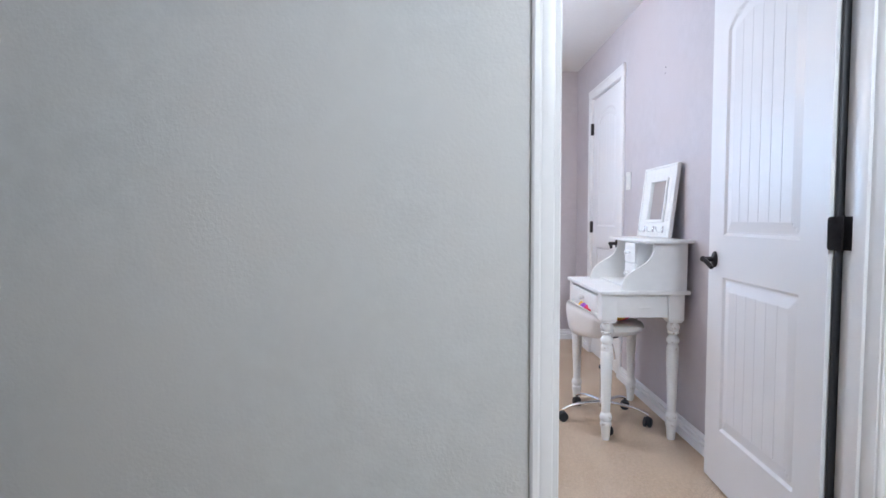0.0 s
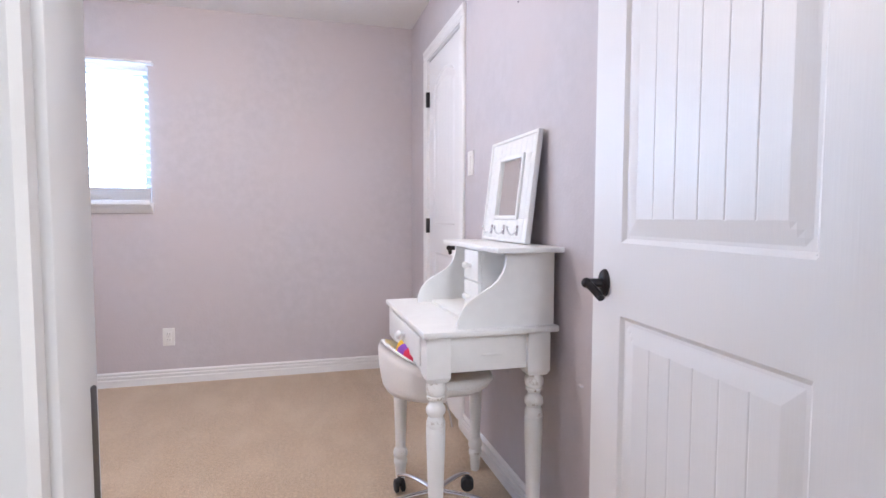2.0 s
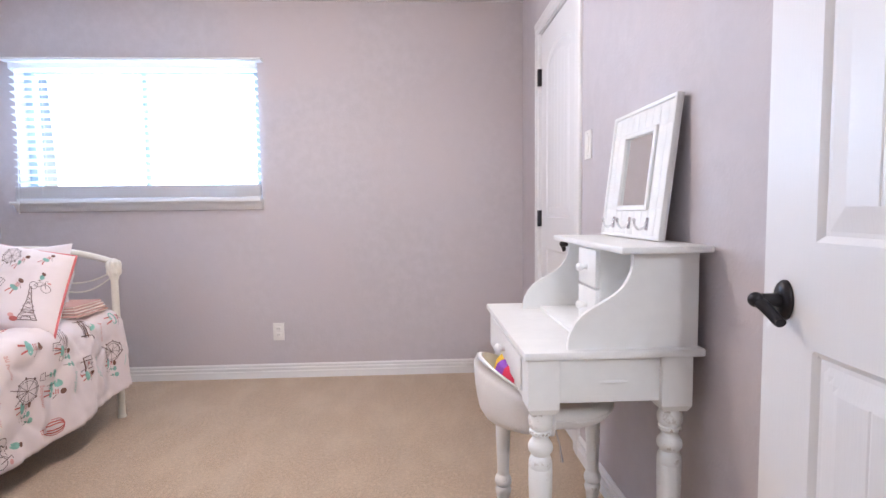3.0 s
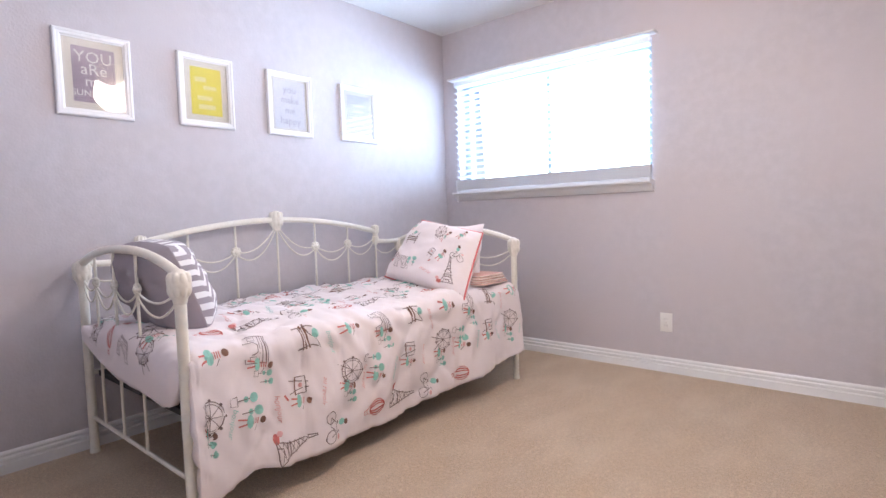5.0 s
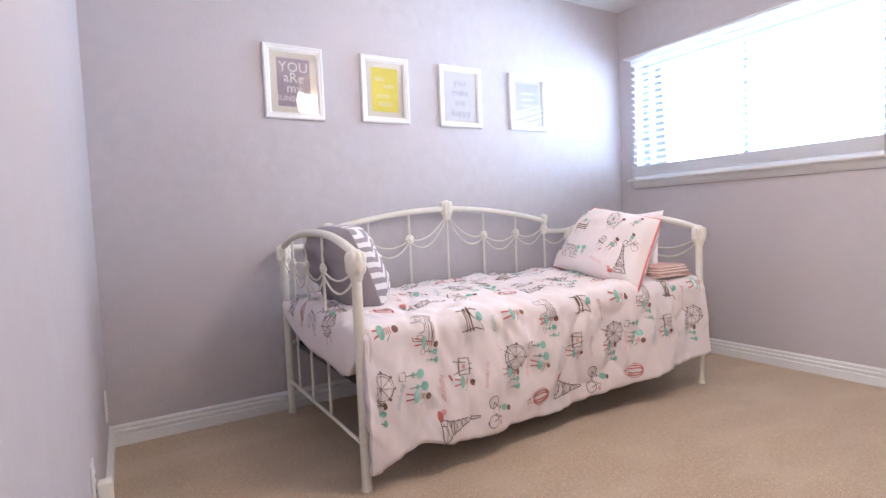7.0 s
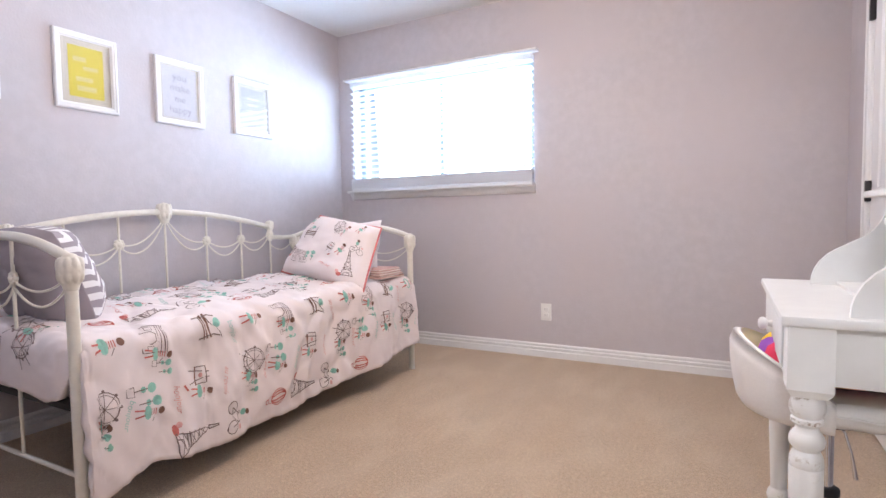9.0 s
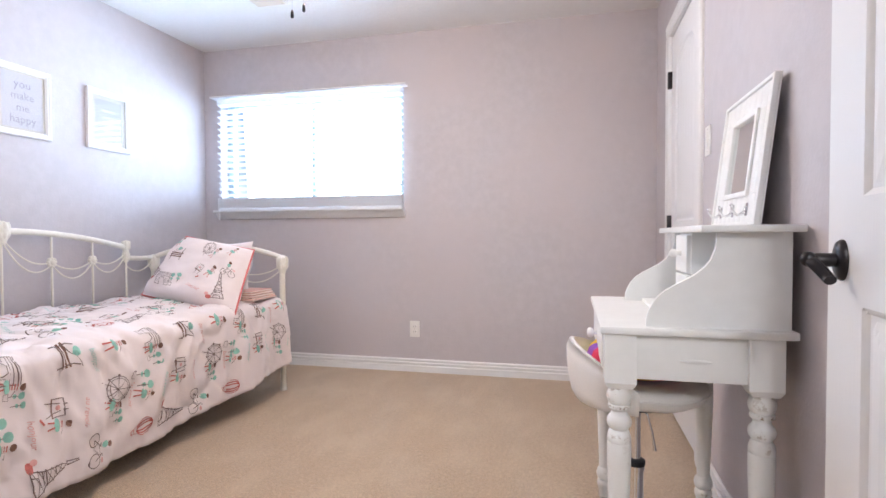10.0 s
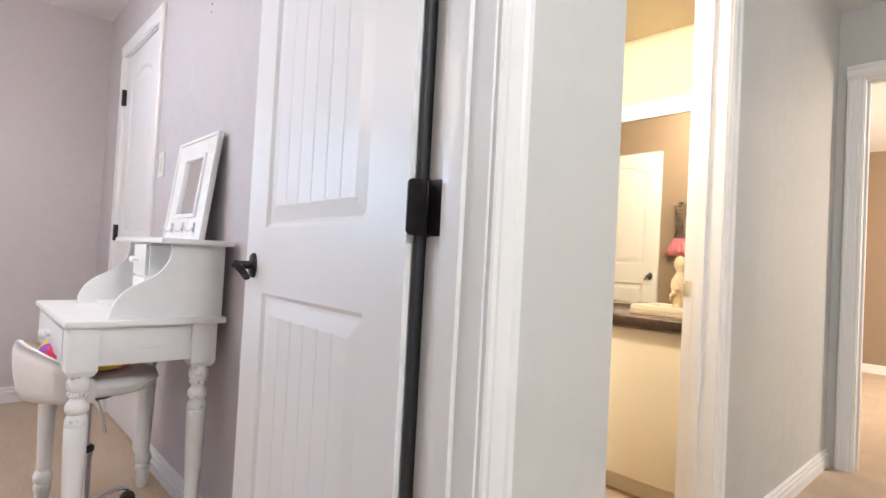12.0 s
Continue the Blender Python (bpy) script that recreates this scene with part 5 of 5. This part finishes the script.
for i in range(5):
    w = radians(186 + 72 * i)
    dx, dy = math.cos(w), math.sin(w)
    bm = bmesh.new()
    tube(bm, arc(lambda s: (dx * (0.02 + 0.215 * s), dy * (0.02 + 0.215 * s), 0.100 - 0.006 * s - 0.030 * s ** 4), 12), lambda s: 0.0135 - 0.004 * s, 10, 0.7)
    part("base_arm", bm, CHROME, stool, smooth=60)
    cst = new("castor")
    cst.parent = stool
    m = Matrix.Translation((dx * 0.232, dy * 0.232, 0.026)) @ Matrix.Rotation(w + 0.7 * i, 4, 'Z') @ Matrix.Rotation(radians(90), 4, 'X')
    for off in (-0.013, 0.013):
        bm = bmesh.new()
        lathe(bm, [(0.0, -0.008), (0.020, -0.008), (0.026, -0.005), (0.026, 0.005), (0.020, 0.008), (0.0, 0.008)], 18, turn=m @ Matrix.Translation((0, 0, off)))
        part("wheel", bm, BLACKRUB, cst, smooth=40)
    bm = bmesh.new()
    ball(bm, (dx * 0.232, dy * 0.232, 0.040), 0.021, (1, 1, 0.8), 12)
    part("castor_hood", bm, BLACKRUB, cst, smooth=60)

# bright folded cloth on the stool
verts, faces = [], []
N = 22
for side in (1, -1):
    base = len(verts)
    for j in range(N + 1):
        for i in range(N + 1):
            u, v = -1 + 2 * i / N, -1 + 2 * j / N
            k = max(0.0, (1 - u ** 4) * (1 - v ** 4)) ** 0.5
            z = 0.604 + side * 0.040 * k + (0.016 * noise.noise(Vector((u * 2.2, v * 2.2, 3))) * k if side == 1 else 0) + (0.030 * max(0, -u - 0.1) * k)
            verts.append((u * math.sqrt(1 - v * v / 2) * 0.147 - 0.004, v * math.sqrt(1 - u * u / 2) * 0.147, z))
    for j in range(N):
        for i in range(N):
            a0 = base + j * (N + 1) + i
            q = (a0, a0 + 1, a0 + N + 2, a0 + N + 1)
            faces.append(q if side == 1 else q[::-1])
cloth = link_mesh("folded_cloth", verts, faces, RAINBOW, smooth=True)
cloth.location = (SXC, SYC, 0)
tagged(cloth, "folded bright red, purple and yellow cloth on the stool", "cloth")

# ---------------------------------------------------------------- ceiling: fan with light and pull chains, vent
fan = thing("ceiling_fan", "white flush ceiling fan with a lit bowl and pull chains", "ceiling fan", at=(-0.02, 3.32, 0))
bm = bmesh.new()
lathe(bm, [(0.0, CZ), (0.085, CZ), (0.085, 2.40), (0.11, 2.38), (0.12, 2.30), (0.09, 2.255), (0.05, 2.24), (0.0, 2.24)], 28)
part("motor", bm, BLADE, fan, smooth=40)
for i in range(5):
    w = 72 * i + 20
    bm = bmesh.new()
    outline = [(0.14, -0.035), (0.20, -0.05), (0.48, -0.062), (0.54, -0.045), (0.56, 0.0), (0.54, 0.045), (0.48, 0.062), (0.20, 0.05), (0.14, 0.035)]
    rm = Matrix.Rotation(radians(w), 4, 'Z') @ Matrix.Rotation(radians(9), 4, 'X')
    prism(bm, outline, lambda p, q, t: rm @ Vector((p, q, t)) + Vector((0, 0, 2.30)), -0.003, 0.003)
    part("blade", bm, BLADE, fan)
bm = bmesh.new()
lathe(bm, [(0.0, 2.085), (0.03, 2.088), (0.07, 2.105), (0.095, 2.14), (0.10, 2.18), (0.085, 2.22), (0.05, 2.24), (0.0, 2.24)], 24)
bowl = part("light_bowl", bm, OPAL, fan, "glowing opal glass bowl", 40)
bowl.visible_shadow = False
for dx, dy, zb in ((0.05, -0.05, 1.815), (0.005, -0.055, 1.795)):
    bm = bmesh.new()
    tube(bm, [(dx, dy, 2.25), (dx, dy, 2.0), (dx, dy, zb + 0.03)], 0.0012, 6)
    chain = part("pull_chain", bm, CHROME, fan)
    bm = bmesh.new()
    lathe(bm, [(0.0, zb), (0.005, zb + 0.002), (0.0065, zb + 0.010), (0.005, zb + 0.024), (0.002, zb + 0.032), (0.0, zb + 0.033)], 10, (dx, dy, 0))
    part("chain_fob", bm, BRONZE, chain, "dark chain fob", 50)
vent = thing("ceiling_vent", "white louvred ceiling air vent", "vent")
boxed("vent_frame", (-0.94, 4.34, CZ - 0.008, -0.72, 4.49, CZ), PLASTIC, vent, bevel=0.002)
for i in range(7):
    boxed("louvre", (-0.925, 4.357 + i * 0.0175, CZ - 0.014, -0.735, 4.366 + i * 0.0175, CZ - 0.008), MATBOARD, vent)

# ---------------------------------------------------------------- bathroom seen through its doorway
vanity = thing("bath_vanity", "cream bathroom vanity cabinet", "vanity")
boxed("body", (3.02, 1.87, 0.09, 3.54, 3.25, 0.745), CREAM, vanity, bevel=0.003)
boxed("plinth", (3.08, 1.87, 0.0, 3.54, 3.25, 0.09), CREAM, vanity)
for y in (1.875, 2.565):
    boxed("cabinet_door", (3.002, y, 0.10, 3.02, y + 0.68, 0.735), CREAM, vanity, bevel=0.004)
top = boxed("bath_counter", (2.97, 1.86, 0.7455, 3.545, 3.28, 0.785), COUNTER, None, bevel=0.004)
tagged(top, "dark brown stone bathroom counter", "countertop")
bm = box(bmesh.new(), 3.535, 1.87, 0.80, 3.545, 3.25, 1.80)
tagged(part("bath_mirror", bm, MIRROR), "large frameless bathroom wall mirror", "mirror")
bm = bmesh.new()
prism(bm, [(0, 0), (0.02, 0), (0.03, 0.03), (0.022, 0.05), (0.03, 0.085), (0, 0.085)], lambda u, v, t: (3.549 - u, t, 1.803 + v), 1.87, 3.25)
tagged(part("mirror_trim", bm, TRIM, smooth=25), "white moulding above the bathroom mirror", "trim", kind="structure")
boxed("soffit", (3.0, 1.86, 2.26, 3.549, 3.32, CZ - 0.001), BATHWALL)
tagged(bpy.data.objects["soffit"], "cream painted soffit over the vanity", "soffit", kind="structure")
bl = thing("bath_ceiling_light", "round lit opal bathroom ceiling light", "lamp", at=(2.30, 2.45, 0))
bm = bmesh.new()
lathe(bm, [(0.0, CZ), (0.13, CZ), (0.135, CZ - 0.02), (0.0, CZ - 0.021)], 28)
part("pan", bm, TRIM, bl, smooth=40)
bm = bmesh.new()
lathe(bm, [(0.0, CZ - 0.21), (0.06, CZ - 0.205), (0.11, CZ - 0.16), (0.125, CZ - 0.09), (0.12, CZ - 0.022), (0.0, CZ - 0.022)], 28)
g = part("bowl", bm, OPAL, bl, "glowing opal bowl", 40)
g.visible_shadow = False
tray = thing("vanity_tray", "low cream-rimmed brown tray on the bathroom counter", "tray")
boxed("tray_base", (3.16, 1.965, 0.7855, 3.44, 2.275, 0.797), GOLD, tray, bevel=0.002)
for d in ((3.16, 1.965, 0.797, 3.175, 2.275, 0.828), (3.425, 1.965, 0.797, 3.44, 2.275, 0.828), (3.175, 1.965, 0.797, 3.425, 1.98, 0.828), (3.175, 2.26, 0.797, 3.425, 2.275, 0.828)):
    boxed("tray_rim", d, CREAM, tray, "cream painted tray rim", 0.004)
fig = bmesh.new()
lathe(fig, [(0.0, 0.0), (0.040, 0.0), (0.038, 0.012), (0.022, 0.035), (0.026, 0.075), (0.040, 0.120), (0.036, 0.150), (0.019, 0.182), (0.016, 0.192), (0.027, 0.212), (0.029, 0.232), (0.018, 0.256), (0.0, 0.264)], 20, (3.33, 2.125, 0.7975))
for i in range(14):
    w = 0.55 * i
    ball(fig, (3.33 + 0.034 * math.cos(w), 2.125 + 0.034 * math.sin(w), 0.81 + 0.016 * i), 0.011, (1, 1, 1.3), 8)
tagged(part("figurine", fig, GOLD, smooth=50), "tall gilded figurine standing on the vanity tray", "figurine")

# dress-form ornament on the tan wall, seen in the bathroom mirror
art = thing("wall_ornament", "dark wire dress-form wall ornament with a pink skirt", "wall art", at=(1.70, 3.01, 1.28))
for i in range(9):
    k = i / 8
    half = 0.062 - 0.036 * math.sin(min(1.0, k * 1.25) * math.pi / 2) if k < 0.8 else 0.026 + 0.10 * (k - 0.8)
    z = 0.27 - 0.27 * k
    bm = bmesh.new()
    tube(bm, arc(lambda q: (0.003 + 0.035 * math.sin(q * math.pi), half * math.cos(q * math.pi), z), 9), 0.003, 6)
    part("wire_hoop", bm, BRONZE, art)
for w in (0.12, 0.3, 0.5, 0.7, 0.88):
    bm = bmesh.new()
    tube(bm, [(0.003 + 0.035 * math.sin(w * math.pi), h * math.cos(w * math.pi), z) for h, z in ((0.060, 0.27), (0.044, 0.22), (0.034, 0.16), (0.027, 0.10), (0.028, 0.05), (0.05, 0.0))], 0.003, 6)
    part("wire_stay", bm, BRONZE, art)
bm = bmesh.new()
ball(bm, (0.015, 0.0, 0.295), 0.018, (0.8, 1.4, 0.5), 10)
part("neck_cap", bm, BRONZE, art, smooth=60)
verts = [(0.004 + 0.030 * math.sin(q * math.pi) * (0.6 + 0.4 * k) + 0.006 * math.cos(q * 40), (0.05 + 0.085 * k) * math.cos(q * math.pi), 0.0 - 0.15 * k) for k in (0, 0.35, 0.7, 1.0) for q in [i / 40 for i in range(41)]]
skirt = link_mesh("skirt", verts, [(j * 41 + i, j * 41 + i + 1, j * 41 + i + 42, j * 41 + i + 41) for j in range(3) for i in range(40)], FLOWER, art, True, "gathered pink fabric skirt")
thick = skirt.modifiers.new("thickness", 'SOLIDIFY')
thick.thickness = 0.002

bm = box(bmesh.new(), BX1 - 0.0035, YW + 0.097, 0.905, BX1 + 0.001, YW + 0.116, 0.955, 0.001)
box(bm, BX1 - 0.010, YW + 0.116, 0.915, BX1 - 0.001, YW + 0.130, 0.945, 0.002)
part("strike_plate", bm, GOLD, frame_bath, "brass strike plate")

# unseen fixture added round the hall fill lamp, over the way to the bedroom
hl = thing("hall_fill_fixture", "added round opal fixture round the hall fill lamp", "lamp", at=(1.28, -0.20, 0))
bm = bmesh.new()
lathe(bm, [(0.0, CZ), (0.13, CZ), (0.135, CZ - 0.02), (0.0, CZ - 0.021)], 28)
part("pan", bm, TRIM, hl, smooth=40)
bm = bmesh.new()
lathe(bm, [(0.0, CZ - 0.17), (0.06, CZ - 0.165), (0.11, CZ - 0.13), (0.125, CZ - 0.08), (0.12, CZ - 0.022), (0.0, CZ - 0.022)], 28)
g = part("bowl", bm, OPAL, hl, "glowing opal bowl", 40)
g.visible_shadow = False
